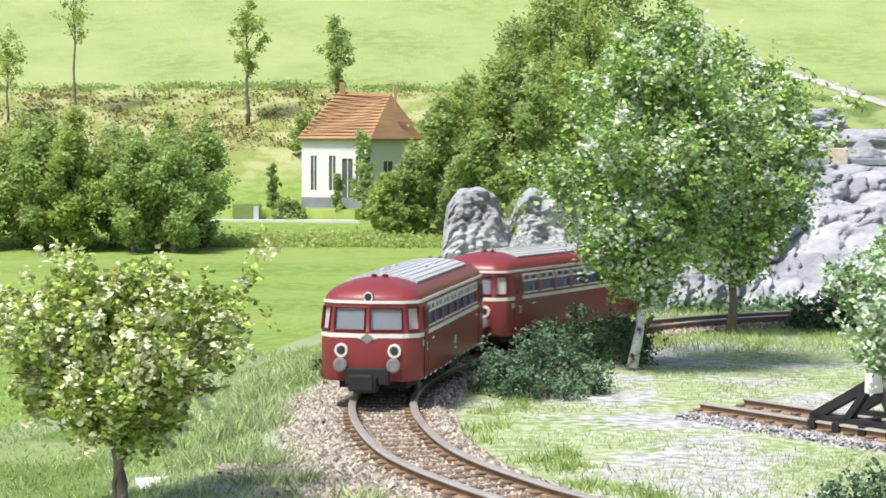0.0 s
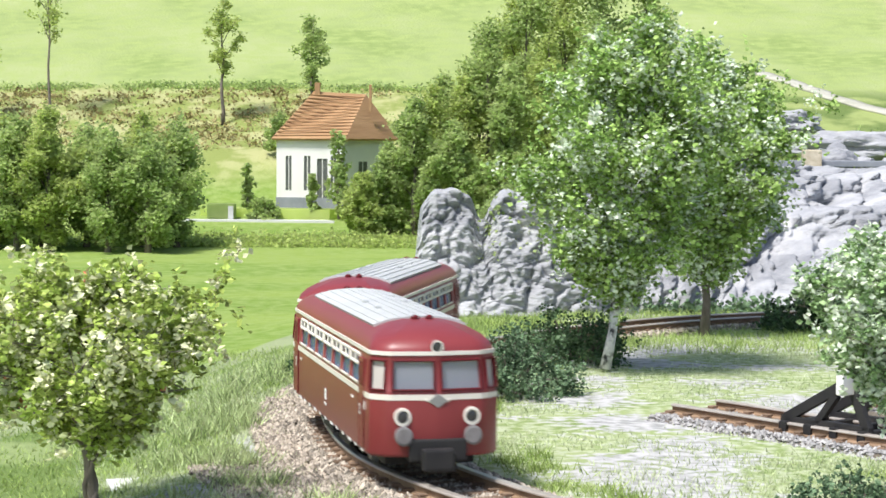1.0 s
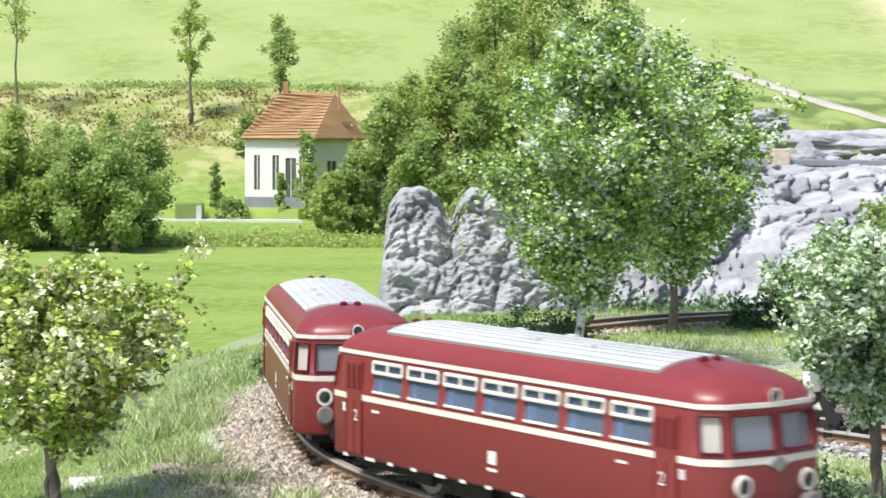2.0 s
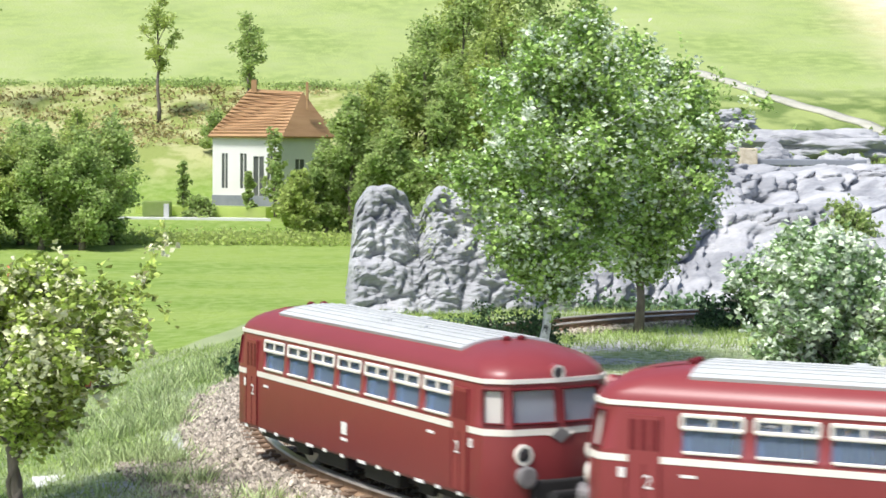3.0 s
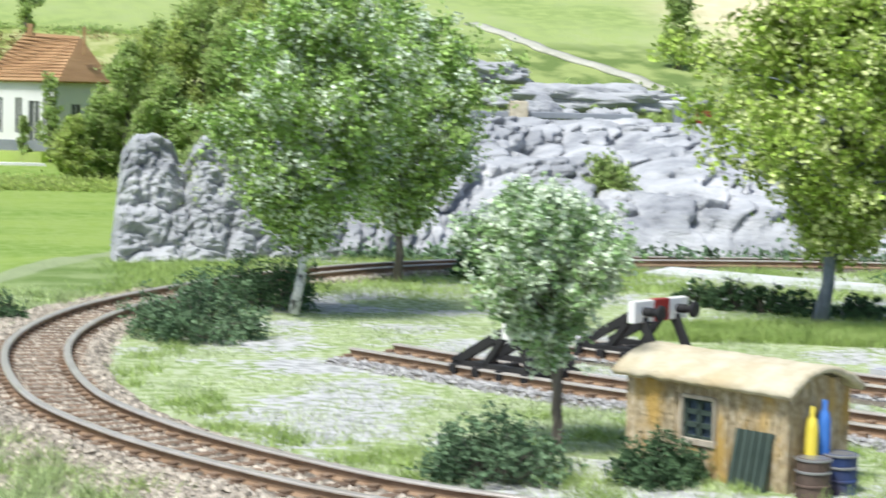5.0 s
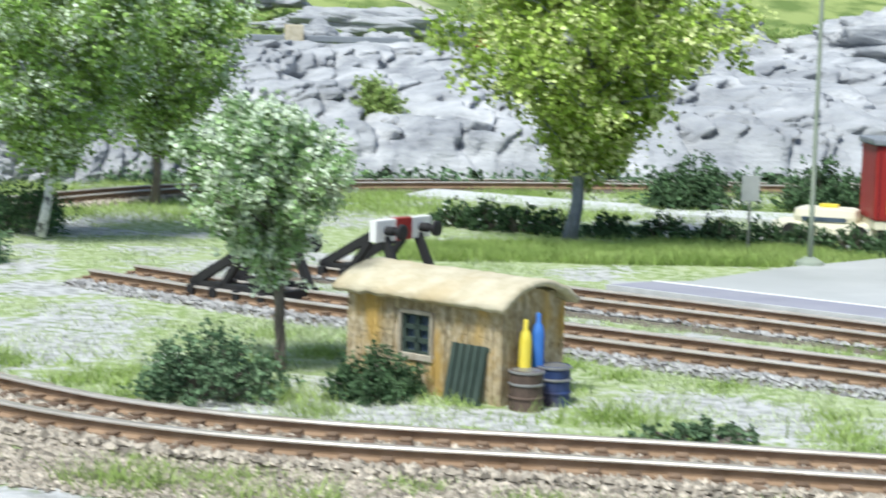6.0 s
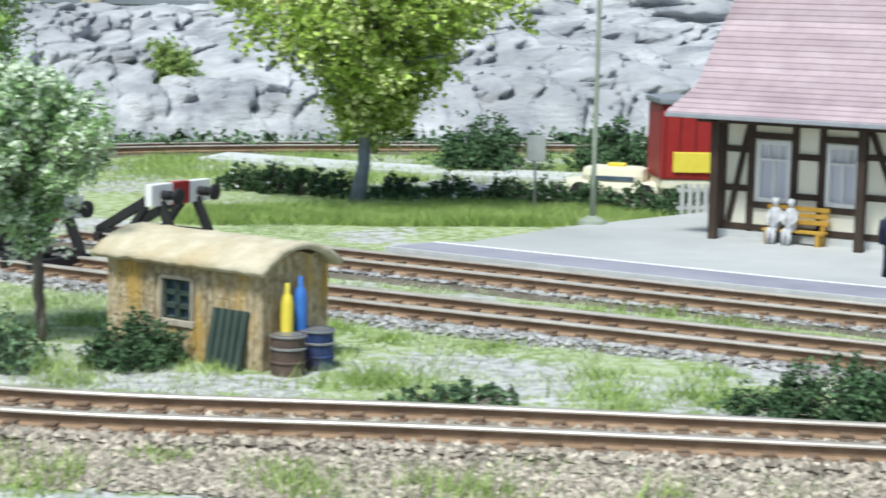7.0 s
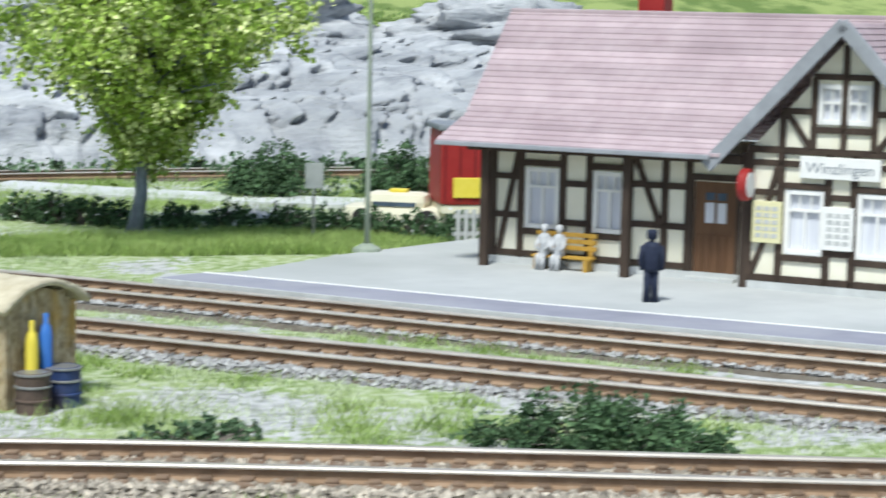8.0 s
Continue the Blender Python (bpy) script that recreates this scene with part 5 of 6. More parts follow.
# ---- hut by the front track ----
def build_hut():
    hut = thing("hut", "weathered ochre board hut with sandy arched roof", "hut", at(83.4, 252.0, -1.7, -52))
    # local x runs back along the long wall as negative, y into the depth
    L, D, H = 17.2, 8.4, 8.4
    hole = (-10.9, -7.6, 3.5, 6.9)
    bm = bmesh.new()
    wall_boxes(bm, -L + 0.3, -0.3, 0.0, H - 0.1, [hole], 0.25, 0.75)
    box(bm, -L + 0.3, -0.3, D - 0.75, D - 0.25, 0, H - 0.1)
    for x0 in (-L + 0.3, -0.8):
        box(bm, x0, x0 + 0.5, 0.75, D - 0.75, 0, H + 0.9)
    core = part("wall", bm, HUT_WALL, hut, "ochre stained board walls")
    k, x = 0, -L + 0.35
    while x < -0.3:
        w = random.uniform(0.5, 0.72)
        x1 = min(x + w, -0.25)
        spans = [(0.0, H)]
        if x1 > hole[0] - 0.2 and x < hole[1] + 0.2:
            spans = [(0.0, hole[2] - 0.3), (hole[3] + 0.3, H)]
        for z0, z1 in spans:
            boxed("plank", (x, x1 - 0.06, random.uniform(-0.02, 0.06), 0.3, z0, z1), HUT_WALL, core)
        x = x1
    y = 0.25
    while y < D - 0.3:
        y1 = min(y + random.uniform(0.5, 0.72), D - 0.2)
        arch = 1.5 * math.sin(math.pi * (y + y1) / 2 / D)
        for x0 in (-0.32, -L):
            boxed("plank", (x0 + random.uniform(-0.03, 0.03), x0 + 0.32, y, y1 - 0.06, 0.0, H - 0.2 + arch), HUT_WALL, core)
        y = y1
    for x, y in ((-0.35, -0.05), (-0.35, D - 0.3), (-L, -0.05), (-L, D - 0.3)):
        boxed("corner_post", (x, x + 0.45, y, y + 0.42, 0.0, H), HUT_WALL, hut, bevel=0.06)
    # arched felt roof with a ragged edge
    bm = bmesh.new()
    n, rings = 12, []
    for i in range(25):
        x = -L - 0.9 + (L + 1.8) * i / 24
        ring = []
        for j in range(n + 1):
            u = j / n
            jag = 0.16 * noise.noise(Vector((x * 1.3, u * 9, 0))) + (0.15 * noise.noise(Vector((x * 2.1, 4, 0))) if j in (0, n) else 0)
            ring.append((x, -0.9 + (D + 1.8) * u + jag * (j in (0, n)), H - 0.25 + 1.9 * math.sin(math.pi * u) ** 0.85 + jag))
        rings.append([bm.verts.new(p) for p in ring])
    for a, b in zip(rings, rings[1:]):
        for j in range(n):
            bm.faces.new((a[j], b[j], b[j + 1], a[j + 1]))
    roof = part("roof", bm, HUT_ROOF, hut, "sandy arched felt roof with ragged edge", smooth=True)
    so = roof.modifiers.new("felt", "SOLIDIFY")
    so.thickness, so.offset = 0.5 * MM, 1
    # window
    win = boxed("window", (hole[0], hole[1], 0.5, 0.6, hole[2], hole[3]), DARK_GLASS, hut, "dark six-pane window with whitewashed surround")
    for dims in ((hole[0] - 0.22, hole[0], hole[2] - 0.3, hole[3] + 0.25), (hole[1], hole[1] + 0.22, hole[2] - 0.3, hole[3] + 0.25), (hole[0], hole[1], hole[3], hole[3] + 0.35), (hole[0] - 0.2, hole[1] + 0.3, hole[2] - 0.55, hole[2])):
        boxed("surround", (dims[0], dims[1], -0.2, 0.4, dims[2], dims[3]), STONE_FRAME, win, bevel=0.06)
    xm = (hole[0] + hole[1]) / 2
    boxed("glazing_bar", (xm - 0.24, xm + 0.24, 0.1, 0.5, hole[2], hole[3]), GREEN_DARK, win)
    for k in (0, 1, 2, 3):
        zz = hole[2] + (hole[3] - hole[2]) * k / 3
        boxed("glazing_bar", (hole[0], hole[1], 0.1, 0.5, zz - 0.2, zz + 0.2), GREEN_DARK, win)
    for xx in (hole[0] + 0.15, hole[1] - 0.15):
        boxed("glazing_bar", (xx - 0.22, xx + 0.22, 0.1, 0.5, hole[2], hole[3]), GREEN_DARK, win)
    # pallet leaning on the wall
    pal = thing("pallet", "dark green slatted pallet leaning on the hut wall", "pallet", at(83.4, 252.0, -1.7, -52) @ at(-5.0, -1.35, 0.0, 0, -13))
    for k in range(5):
        boxed("slat", (k * 0.78, k * 0.78 + 0.55, -0.12, 0.14, 0, 5.2), GREEN_DARK, pal, bevel=0.05)
    for z in (0.1, 4.7):
        boxed("rail", (-0.15, 3.85, 0.14, 0.42, z, z + 0.45), GREEN_DARK, pal, bevel=0.05)
    boxed("back_panel", (0, 3.7, 0.16, 0.3, 0.1, 5.1), GREEN_DARK, pal)
    base = at(83.4, 252.0, -1.7, -52)
    for x, y, m, lbl in ((1.75, 1.3, BARREL_BROWN, "rusty brown oil barrel with steel hoops"), (1.85, 4.9, BARREL_BLUE, "blue oil barrel with worn hoops")):
        bar = thing("barrel", lbl, "barrel", base @ at(x, y, 0.0), "barrels at the hut")
        bm = bmesh.new()
        lathe(bm, [(1.3, 0), (1.42, 0.15), (1.42, 3.3), (1.35, 3.45), (1.25, 3.45), (1.2, 3.3)], (0, 0, 0), 24)
        part("drum", bm, m, bar, smooth=False)
        for z in (0.1, 1.2, 2.3, 3.3):
            bm = bmesh.new()
            lathe(bm, [(1.42, z - 0.12), (1.54, z - 0.06), (1.54, z + 0.06), (1.42, z + 0.12)], (0, 0, 0), 24)
            part("hoop", bm, STEEL if z > 2 else m, bar)
    for x, y, m, h, lbl in ((0.75, 2.3, YELLOW, 7.4, "yellow gas bottle behind the barrel"), (0.75, 4.0, BLUE, 7.8, "blue gas bottle behind the barrel")):
        bm = bmesh.new()
        lathe(bm, [(0.5, 0), (0.55, 0.2), (0.55, h - 1.8), (0.42, h - 1.1), (0.2, h - 0.8), (0.22, h - 0.1), (0.12, h)], (0, 0, 0), 14)
        bot = part("gas_bottle", bm, m, smooth=True)
        bot.matrix_basis = base @ at(x, y, 0.0)
        tagged(bot, lbl, "gas bottle")


build_hut()


# ---- buffer stops ----
def build_buffer_stop(x, y, rz, label):
    top = thing("buffer_stop", label, "buffer stop", at(x, y, -0.1, rz), "buffer stops")
    for side in (-1, 1):
        o = 3.4 * side
        for a, b, r in (((-8.5, 0.3), (0.3, 5.2), 0.55), ((2.8, 0.3), (0.3, 5.2), 0.5), ((-8.8, 0.2), (3.2, 0.2), 0.5), ((-4, 0.3), (-1.4, 3.6), 0.4)):
            bm = bmesh.new()
            d = math.dist(a, b)
            turn = Matrix.Translation(((a[0] + b[0]) / 2, o, (a[1] + b[1]) / 2)) @ Matrix.Rotation(-math.atan2(b[1] - a[1], b[0] - a[0]), 4, "Y")
            box(bm, -d / 2, d / 2, -0.4, 0.4, -r, r, bevel=0.1, turn=turn)
            part("strut", bm, BLACK, top)
    for x0 in (-8.4, -5.0, -1.5, 2.2):
        boxed("cross_tie", (x0, x0 + 1.0, -4.6, 4.6, -0.9, 0.2), BLACK, top, bevel=0.1)
    beam_ = boxed("buffer_beam", (0.2, 1.2, -5.6, 5.6, 3.9, 6.5), WHITE, top, "white painted beam with red centre", bevel=0.12)
    boxed("red_panel", (0.15, 1.25, -1.6, 1.6, 3.86, 6.54), SIGNAL_RED, beam_, "red painted panel", bevel=0.1)
    for side in (-1, 1):
        bm = bmesh.new()
        lathe(bm, [(0.55, 0.9), (0.55, 2.2), (0.35, 2.3), (0.35, 3.0), (0.95, 3.1), (0.95, 3.5), (0.7, 3.6)], (0.2, 3.5 * side, 5.2), 16, "x")
        part("buffer", bm, BLACK, top, "black round buffer")
    return top


build_buffer_stop(71.8, 313.3, -49, "black buffer stop with white and red beam on the siding")
build_buffer_stop(89.0, 330.3, -47, "black buffer stop with white and red beam beside the lawn")


# ---- mast, sign, fence, kiosk, parked car ----
mast = thing("lamp_mast", "slender green-grey mast on a concrete foot", "mast", at(144.0, 334.8, 0.1))
bm = bmesh.new()
lathe(bm, [(0.40, 0.6), (0.32, 8.0), (0.25, 44.0), (0.22, 52.0)], sides=12)
part("pole", bm, MAST, mast, smooth=True)
bm = bmesh.new()
lathe(bm, [(1.9, 0.0), (1.8, 0.5), (1.0, 0.9), (0.7, 1.1)], sides=16)
part("foot", bm, MAST, mast, "round concrete foot")
sign = thing("road_sign", "small grey sign on a thin post", "sign", at(145.3, 360.9, -1.4))
boxed("post", (-0.15, 0.15, -0.15, 0.15, 0.0, 8.0), STEEL, sign)
boxed("plate", (-1.35, 1.35, -0.25, -0.1, 7.4, 11.0), CONCRETE, sign, "plain grey plate", bevel=0.05)
fence = thing("picket_fence", "pale grey picket fence beside the station", "fence", at(160.5, 344.5, -0.3, 0))
for k in range(9):
    boxed("picket", (k * 1.15, k * 1.15 + 0.6, 0, 0.3, 0.0, 4.6), CONCRETE, fence, bevel=0.08)
for z in (1.0, 3.4):
    boxed("rail", (-0.3, 10.4, 0.3, 0.6, z, z + 0.5), CONCRETE, fence)
kiosk = thing("goods_wagon", "red covered wagon with a yellow capsule-shaped sign", "wagon", at(176, 372, -1.2, -12))
boxed("body", (-6.5, 14, 0, 11, 3.2, 14.5), SIGNAL_RED, kiosk, "red boarded body", bevel=0.5)
for k in range(9):
    boxed("board_joint", (-5.9 + 2.3 * k, -5.7 + 2.3 * k, -0.06, 0.1, 3.6, 14.2), RED_SEAM, kiosk)
boxed("roof", (-7.0, 14.5, -0.5, 11.5, 14.5, 15.5), GREY_STEEL, kiosk, "grey roof", bevel=0.3)
boxed("sole_bar", (-6.2, 13.8, 0.3, 10.7, 1.8, 3.2), CAR_CREAM, kiosk, "cream sole bar", bevel=0.2)
boxed("support", (-5, -3, 1, 10, -0.4, 1.8), BLACK, kiosk)
boxed("support", (10, 12, 1, 10, -0.4, 1.8), BLACK, kiosk)
boxed("sign_panel", (-4.6, 9.0, -0.35, 0.05, 4.3, 7.4), YELLOW, kiosk, "yellow rounded panel", bevel=0.17)
parked = thing("car", "cream parked car with yellow roof sign behind the hedge", "car", at(167, 384, -2.2, -32))
bm = bmesh.new()
box(bm, -8.5, 8.5, -3.6, 3.6, 0.7, 3.2, bevel=1.0)
part("body", bm, CAR_CREAM, parked)
bm = bmesh.new()
box(bm, -5.2, 4.8, -3.2, 3.2, 2.6, 5.3, bevel=1.3)
cabin = part("cabin", bm, CAR_CREAM, parked)
for side in (-1, 1):
    boxed("side_window", (-3.6, 3.2, side * 3.2 - 0.05, side * 3.2 + 0.05, 3.25, 3.95), DARK_GLASS, cabin, bevel=0.02)
boxed("roof_sign", (-1.4, 1.4, -1.0, 1.0, 5.2, 5.8), YELLOW, parked, "small yellow roof sign", bevel=0.15)
for x in (-5.2, 5.2):
    for side in (-1, 1):
        bm = bmesh.new()
        lathe(bm, [(0.4, -0.5), (1.45, -0.5), (1.45, 0.5), (0.4, 0.5)], (x, side * 3.2, 1.45), 16, "y")
        part("wheel", bm, BLACK, parked)


# ---- the far house ----
def build_house():
    hs = thing("house", "white rendered country house with orange-brown hipped roof", "house", at(0, 0, 0))
    C, Lc, Bk, Rc = (-17.0, 746.0), (-38.8, 752.5), (-28.0, 778.0), (-1.5, 766.0)
    z0, z1, zr = 7.0, 30.3, 45.2
    for a, b, wins in ((Lc, C, ((0.14, 0.23, 13.5, 0.48), (0.42, 0.52, 13.5, 0.48), (0.62, 0.78, 7.5, 0.70), (0.83, 0.91, 13.5, 0.48))), (C, Rc, ((0.32, 0.5, 14.5, 0.36),)), (Rc, Bk, ()), (Bk, Lc, ())):
        d = math.dist(a, b)
        ang = math.degrees(math.atan2(b[1] - a[1], b[0] - a[0]))
        bm = bmesh.new()
        holes = [(d * u0, d * u1, zz, zz + (z1 - z0) * hh) for u0, u1, zz, hh in wins]
        wall_boxes(bm, 0, d, z0 - 5, z1, holes, 0, 0.8)
        w = part("wall", bm, HOUSE_WALL, hs, "white rendered wall")
        w.matrix_basis = at(a[0], a[1], 0, ang)
        for k, (x0, x1, za, zb) in enumerate(holes):
            win = boxed("door" if (zb - za) > 14 else "window", (x0 - 0.1, x1 + 0.1, 0.35, 0.6, za, zb), WINDOW_DARK, w)
            boxed("frame", ((x0 + x1) / 2 - 0.12, (x0 + x1) / 2 + 0.12, 0.2, 0.4, za, zb), HOUSE_WALL, win)
        boxed("base_course", (0, d, -0.25, 0.3, z0 - 5, z0 + 4.2), GREY_STEEL, hs, "grey base course").matrix_basis = at(a[0], a[1], 0, ang)
    r1, r2 = (-27.5, 762.0, zr + 0.6), (-10.5, 764.0, zr - 0.2)
    ev = [(-15.6, 743.6, z1), (-40.4, 751.2, z1), (-28.5, 780.5, z1), (0.6, 766.5, z1)]
    bm = bmesh.new()
    v = [bm.verts.new(p) for p in (*ev, r1, r2)]
    for f in ((1, 0, 5, 4), (0, 3, 5), (3, 2, 4, 5), (2, 1, 4)):
        bm.faces.new([v[i] for i in f])
    bmesh.ops.recalc_face_normals(bm, faces=bm.faces)
    roof = part("roof", bm, HOUSE_ROOF, hs, "orange-brown tiled hipped roof")
    so = roof.modifiers.new("tiles", "SOLIDIFY")
    so.thickness = 0.8 * MM
    for k in range(1, 14):
        u = k / 14
        a, b = Vector(ev[1]).lerp(Vector(r1), u), Vector(ev[0]).lerp(Vector(r2), u)
        bm = bmesh.new()
        tube(bm, [a + Vector((0, -0.1, 0.05)), b + Vector((0, -0.1, 0.05))], [0.22, 0.22], 5)
        part("tile_course", bm, HOUSE_ROOF, roof)
    for x, y, z, h, r in ((-26.3, 762, 44.5, 4.2, 0.9), (-8.6, 757.5, 39.0, 9.0, 0.45)):
        boxed("chimney", (x - r, x + r, y - r, y + r, z, z + h), HOUSE_ROOF, roof, bevel=0.1)


build_house()
slab("driveway", [(-66, 730), (-18, 728), (-20, 734), (-64, 741)], -2, 4.6, ROAD, "pale driveway before the house", "driveway")
slab("lawn_bank", [(-62, 741), (-20, 734), (-12, 745), (-36, 752), (-60, 758)], -2, 7.8, LEAF_FAR, "sunlit lawn before the house", "lawn")
for x, y, h, r, lbl in ((-46.9, 742, 15, 2.6, "dark clipped cone conifer in the garden"), (-25.7, 737, 12.5, 2.2, "slim green conifer by the house door"), (-17.0, 733, 26, 6.0, "broad conifer beside the house")):
    top = tree(lbl, x, y, 5.0 if h > 12 else 6.5, h + 2, 1.0, (lambda r: lambda t: r * (1.02 - t) ** 0.8)(r), BARK, LEAF_FAR_DARK, 900, 1.0, r * 0.25, int(300 + x * -3), 14, 0.5, twigs=4)
shrub("rounded clipped bush in the garden", -41, 737, 4.6, 5.2, 4, 6.5, LEAF_FAR_DARK, 700, 1.1, 310)
bin_ = thing("garden_shed", "low dark clipped hedge block with pale pillar", "hedge", at(-53.5, 736, 4.6))
boxed("block", (-5.5, 3.5, -2, 2, 0, 5.0), LEAF_FAR_DARK, bin_, bevel=0.6)
boxed("pillar", (1.4, 3.0, -2.6, -1.9, 0, 4.2), CONCRETE, bin_)


# ---- the terrace over the rock ----
def terrace_thing(name, label, category, x, y, z, dims, m, bevel=0.4):
    ob = boxed(name, dims, m, None, bevel=bevel)
    ob.matrix_basis = at(x, y, z, random.uniform(-8, 8))
    return tagged(ob, label, category)


for k, (x, w, h, m, lbl) in enumerate(((119, 5, 7.0, HUT_ROOF, "weathered wooden crate on the rock terrace"), (166, 5, 7.5, GREY_STEEL, "grey steel drum cabinet on the rock terrace"), (172, 3.5, 7, SIGNAL_RED, "small red post box on the rock terrace"))):
    terrace_thing("crate", lbl, "crate", x, 654, 21.0, (-w / 2, w / 2, -2, 2, 0, h), m)
wagon = thing("flat_wagon", "dark grey low wagon on the rock terrace", "wagon", at(130, 657, 21.0))
boxed("deck", (-24, 22, -2.5, 2.5, 2.2, 4.0), GREY_STEEL, wagon, bevel=0.3)
for x in (-18, -8, 6, 16):
    boxed("wheel_box", (x - 2, x + 2, -2.2, 2.2, 0, 2.2), BLACK, wagon, bevel=0.3)


def boulder(x, y, z, r, seed, label):
    bm = bmesh.new()
    bmesh.ops.create_icosphere(bm, subdivisions=5, radius=1.0)
    for v in bm.verts:
        d = 1 + 0.42 * noise.fractal(v.co * 1.7 + Vector((seed, 0, 0)), 0.75, 2.1, 6)
        v.co = Vector((v.co.x * r[0], v.co.y * r[1], v.co.z * r[2])) * d
    ob = part("boulder", bm, ROCK, smooth=True)
    ob.matrix_basis = at(x, y, z)
    return tagged(ob, label, "rock")


boulder(128, 664, 21, (11, 6, 7), 1.0, "pale boulder on the rock terrace")
boulder(147, 663, 21, (8, 5, 5), 5.0, "pale boulder on the rock terrace")
boulder(150, 705, 28, (30, 9, 5), 8.0, "long pale rock rib on the upper slope")
boulder(118, 724, 36, (14, 7, 4), 9.0, "pale rock rib on the upper slope")
boulder(225, 660, 26, (38, 16, 12), 12.0, "large pale rock above the cutting")
boulder(300, 640, 24, (40, 18, 12), 15.0, "large pale rock above the cutting")

pebble = boulder(1.1, 288.0, -3.3, (0.8, 0.6, 0.6), 30.0, "small white stone on the embankment")


def build_footpath():
    """A pale track that climbs the slope above the rock."""
    _, xy, ang = spline([(190, 735), (182, 748), (174, 766), (162, 785), (152, 800), (143, 820), (128, 850)], 2.0)
    verts, faces = [], []
    for (x, y), a in zip(xy, ang):
        for o in (-3.0, -1.0, 1.0, 3.0):
            px, py = x - math.sin(a) * (o + 0.7 * math.sin(y * 0.4)), y + math.cos(a) * o
            verts.append((px, py, float(land(px, py)) + 0.7))
    for k in range(len(xy) - 1):
        for j in range(3):
            faces.append((4 * k + j, 4 * k + 4 + j, 4 * k + 5 + j, 4 * k + 1 + j))
    ob = soup("footpath", verts, faces, mat("stony_path", [(0.36, 0.36, 0.28), (0.52, 0.51, 0.44)], 6, rough=0.95, bump=0.2), smooth=True)
    ob.modifiers.new("depth", "SOLIDIFY").thickness = 0.8 * MM
    tagged(ob, "pale stony footpath climbing the slope above the rock", "path", kind="structure")


build_footpath()
far_tree("dark conifer beside the footpath above the rock", 193, 782, 34, 7, LEAF_FAR_DARK, 1500, 171, low=0.0, peak=0.15)


# ---- grass fibres ----
def fibres(name, label, count, sample, length, material, seed, width=0.09, lean=0.55):
    """Standing fibres on the ground; sample(rng, n) gives plan places."""
    rng = np.random.default_rng(seed)
    xy = sample(rng, count)
    n = len(xy)
    z = land(xy[:, 0], xy[:, 1]) - 0.1
    h = rng.uniform(*length, n)
    a = rng.uniform(0, 6.283, n)
    wx, wy = np.cos(a) * width, np.sin(a) * width
    lx, ly = rng.normal(size=n) * lean * h, rng.normal(size=n) * lean * h
    p0 = np.stack([xy[:, 0] - wx, xy[:, 1] - wy, z], -1)
    p1 = np.stack([xy[:, 0] + wx, xy[:, 1] + wy, z], -1)
    p2 = np.stack([xy[:, 0] + lx, xy[:, 1] + ly, z + h], -1)
    k = 3 * np.arange(n)[:, None]
    tagged(soup(name, np.stack([p0, p1, p2], 1).reshape(-1, 3), k + [[0, 1, 2]], material), label, "grass", kind="stuff")


def clear_of_tracks(xy, gap=8.2):
    keep = near_loop(xy[:, 0], xy[:, 1]) > gap
    for line in (SIDING, PLATFORM_LINE):
        _, pts, _ = spline(line, 3.0)
        keep &= np.sqrt(((xy[:, None] - pts[None]) ** 2).sum(-1)).min(1) > gap - 2.5
    return xy[keep]


def tufts(x0, x1, y0, y1, clumps, spread, test=None, gap=8.2):
    def sample(rng, n):
        c = np.stack([rng.uniform(x0, x1, clumps), rng.uniform(y0, y1, clumps)], -1)
        xy = c[rng.integers(0, clumps, n)] + rng.normal(size=(n, 2)) * spread
        if test is not None:
            xy = xy[test(xy[:, 0], xy[:, 1])]
        return clear_of_tracks(xy, gap)
    return sample


fibres("grass", "short pale grass fibres inside the loop", 24000, tufts(20, 112, 236, 425, 300, 2.6), (0.30, 0.77), GRASS_PALE, 401)
fibres("grass", "fresh green tufts beside the curve", 13500, tufts(20, 60, 245, 420, 130, 1.3, lambda x, y: near_loop(x, y) < 17), (0.60, 1.54), GRASS, 402)
fibres("grass", "dense pale green verge on the embankment", 39000, tufts(-30, 34, 225, 400, 520, 2.4, lambda x, y: (near_loop(x, y) < 30) & (np.hypot(x - 154.5, y - 334.3) > 140)), (0.35, 0.95), GRASS_PALE, 403)
fibres("grass", "tall pale tufts on the embankment shoulder", 16000, tufts(-24, 30, 240, 400, 170, 1.1, lambda x, y: (near_loop(x, y) < 24) & (np.hypot(x - 154.5, y - 334.3) > 140), gap=10.5), (1.0, 2.3), GRASS_TUFT, 410, width=0.12)
fibres("grass", "green verge below the embankment", 33000, tufts(-60, 20, 260, 410, 500, 3.0, lambda x, y: (np.hypot(x - 154.5, y - 334.3) > 152)), (0.35, 0.85), GRASS, 404)
fibres("grass", "long lawn grass beside the hedge", 39000, tufts(95, 160, 338, 372, 260, 2.6, lambda x, y: y > 351 - 0.12 * (x - 100)), (0.90, 1.96), GRASS, 405)
fibres("grass", "rough grass at the foot of the rock", 39000, tufts(20, 240, 405, 480, 420, 3.2), (0.60, 1.68), GRASS, 406)
fibres("grass", "short grass between the front track and the siding", 21000, tufts(48, 150, 205, 300, 300, 1.9), (0.30, 0.91), GRASS_PALE, 407)
fibres("grass", "green tufts between the tracks", 12000, tufts(52, 150, 215, 290, 80, 1.4), (0.52, 1.26), GRASS, 408)
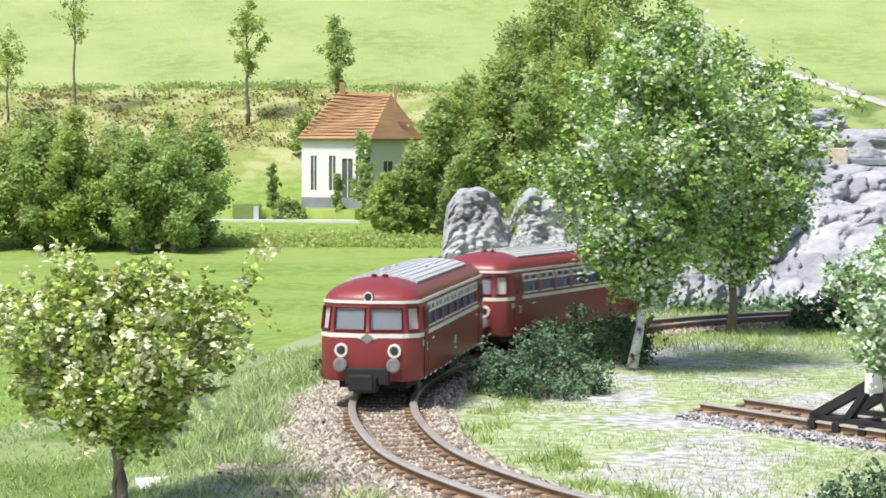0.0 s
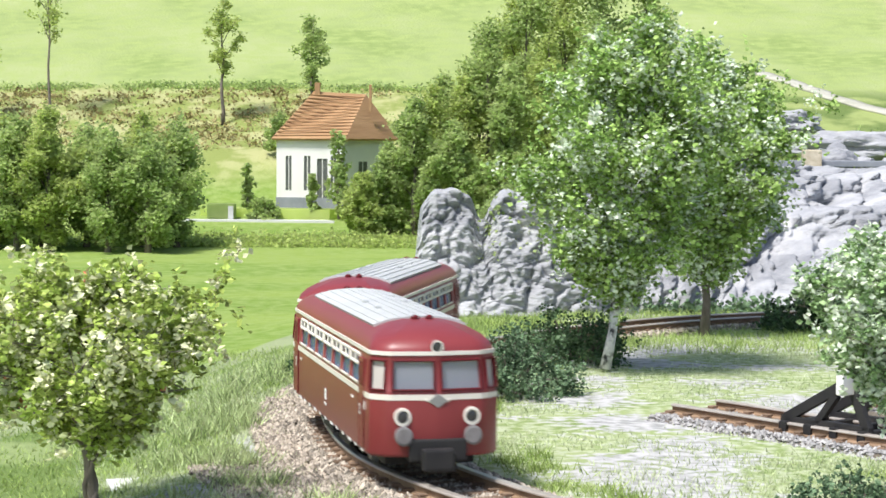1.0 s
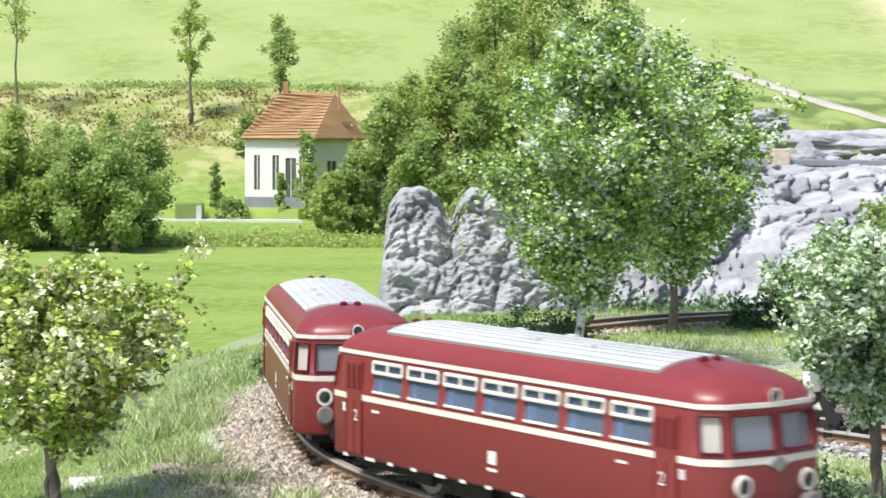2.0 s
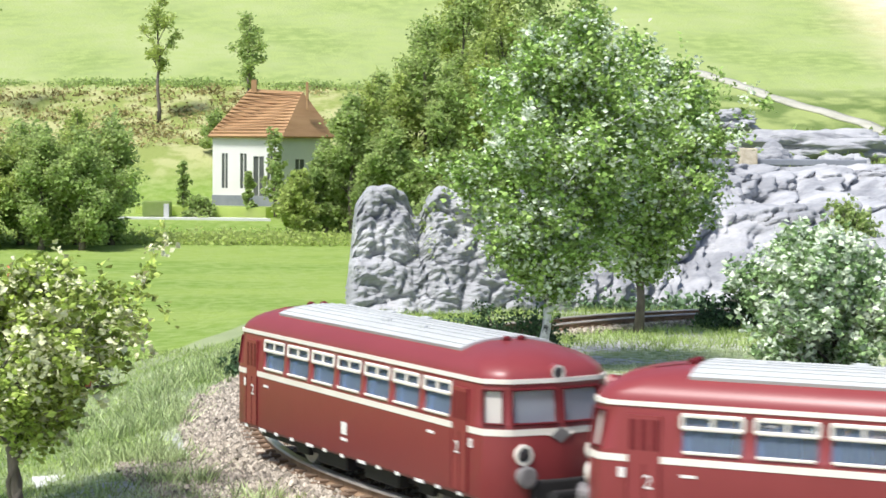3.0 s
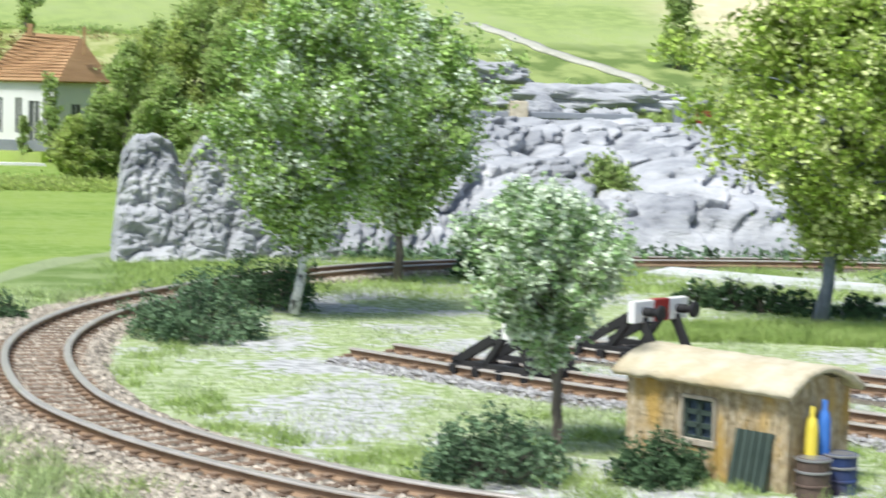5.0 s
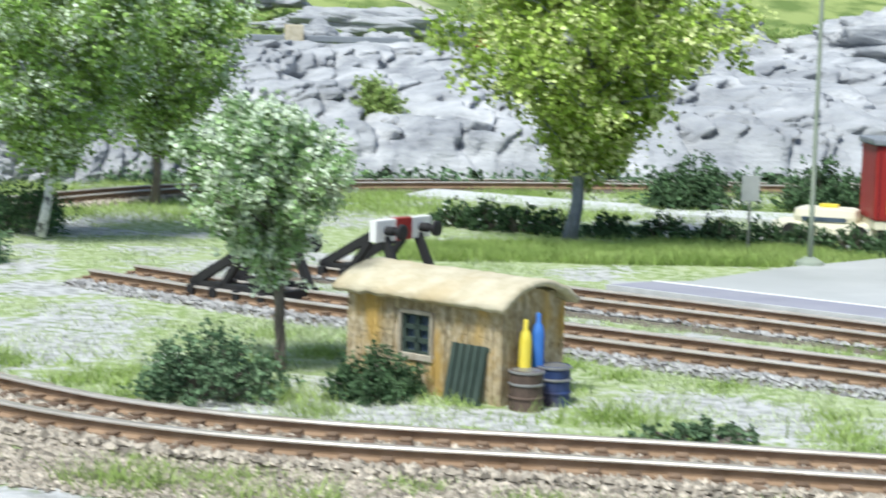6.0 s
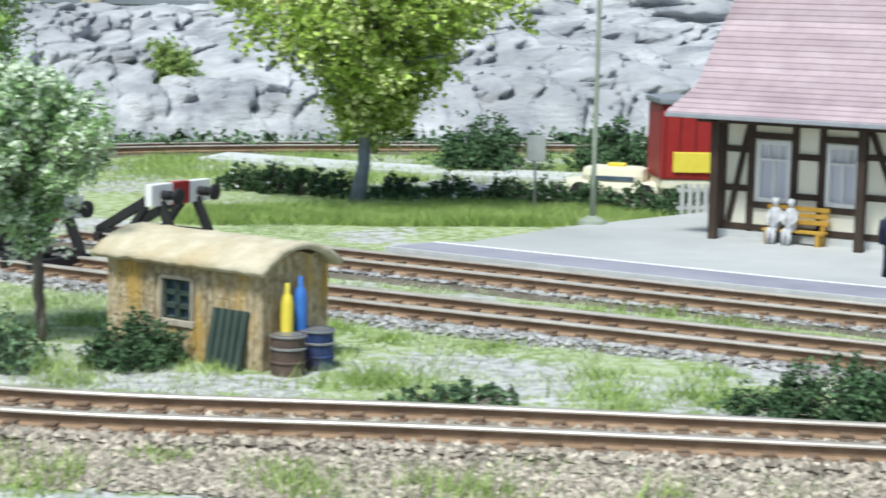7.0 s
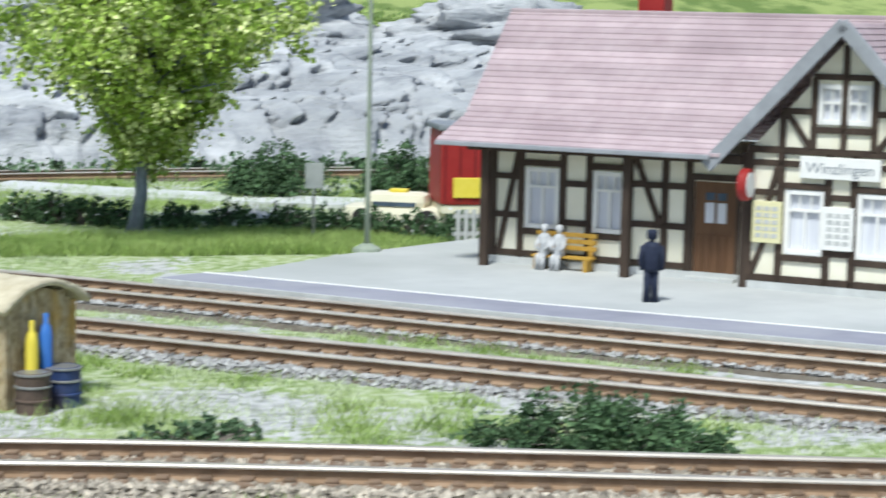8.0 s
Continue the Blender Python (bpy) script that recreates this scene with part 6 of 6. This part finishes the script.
fibres("grass", "green tufts before the front track", 10500, tufts(30, 140, 190, 262, 90, 1.6, lambda x, y: (near_loop(x, y) > 14.5) & (near_loop(x, y) < 19.6)), (1.20, 2.24), GRASS, 409)


# ---- ballast, sleepers ----
LOOP_VIEW = (250.0, 690.0)
build_stones(LOOP, "ballast_stones", "brown-grey loose ballast stones along the curve", BALLAST, 200, 9.6, LOOP_VIEW, size=(0.18, 0.46), seed=7)
build_stones(SIDING, "ballast_stones", "pale grey loose ballast stones along the siding", BALLAST_GREY, 200, 10.5, (0.0, 200.0), size=(0.16, 0.40), seed=8)
build_stones(PLATFORM_LINE, "ballast_stones", "grey ballast stones beside the platform", BALLAST_GREY, 110, 6.0, (0.0, 200.0), size=(0.16, 0.40), seed=9)
build_stones(LOOP, "ballast_stones", "loose brown gravel before the front track", BALLAST, 150, 18.6, (440.0, 690.0), size=(0.14, 0.34), seed=10, shift=True)
build_stones(LOOP, "ballast_stones", "brown gravel spilling down the embankment", BALLAST, 45, 5.5, (330.0, 470.0), size=(0.18, 0.55), seed=11, shift=True)
build_sleepers(loop_track, LOOP, limit=LOOP_VIEW)
build_sleepers(siding_track, SIDING)
build_sleepers(platform_track, PLATFORM_LINE)


# ---- motion along the loop ----
# the lead car's middle along the loop, by time
LEAD_S = [(-1.0, 326.0), (0.0, 384.8), (0.5, 412.8), (1.0, 439.2), (1.5, 463.2), (3.0, 520.6), (3.5, 540.4), (4.0, 567.5), (4.2, 579.0), (5.3, 674.0), (9.0, 984.0)]


def car_pose(s):
    """The pose of a car whose middle stands s millimetres along the loop: both axles on the track."""
    xa, ya = (float(np.interp(s - 12, LOOP_S, LOOP_XY[:, k])) for k in range(2))
    xb, yb = (float(np.interp(s + 12, LOOP_S, LOOP_XY[:, k])) for k in range(2))
    return at((xa + xb) / 2, (ya + yb) / 2, 0.0, math.degrees(math.atan2(yb - ya, xb - xa)))


def run_at(t):
    """How far the lead car has come, evened out over half a second."""
    return float(np.mean(np.interp(t + np.linspace(-0.25, 0.25, 11), [r[0] for r in LEAD_S], [r[1] for r in LEAD_S])))


def motions():
    times = [0.1 * k for k in range(81)]
    for car, behind in ((lead_car, 0.0), (rear_car, 55.5)):
        walk(car, [(t, car_pose(run_at(t) - behind)) for t in times])
        for wheel in [o for o in car.children if o.name.startswith("wheel")]:
            home = wheel.matrix_basis.copy()
            walk(wheel, [(k / 30, home @ pose(0, 0, 0, 0, math.degrees(run_at(k / 30) / 1.95), 0)) for k in range(241)])


motions()
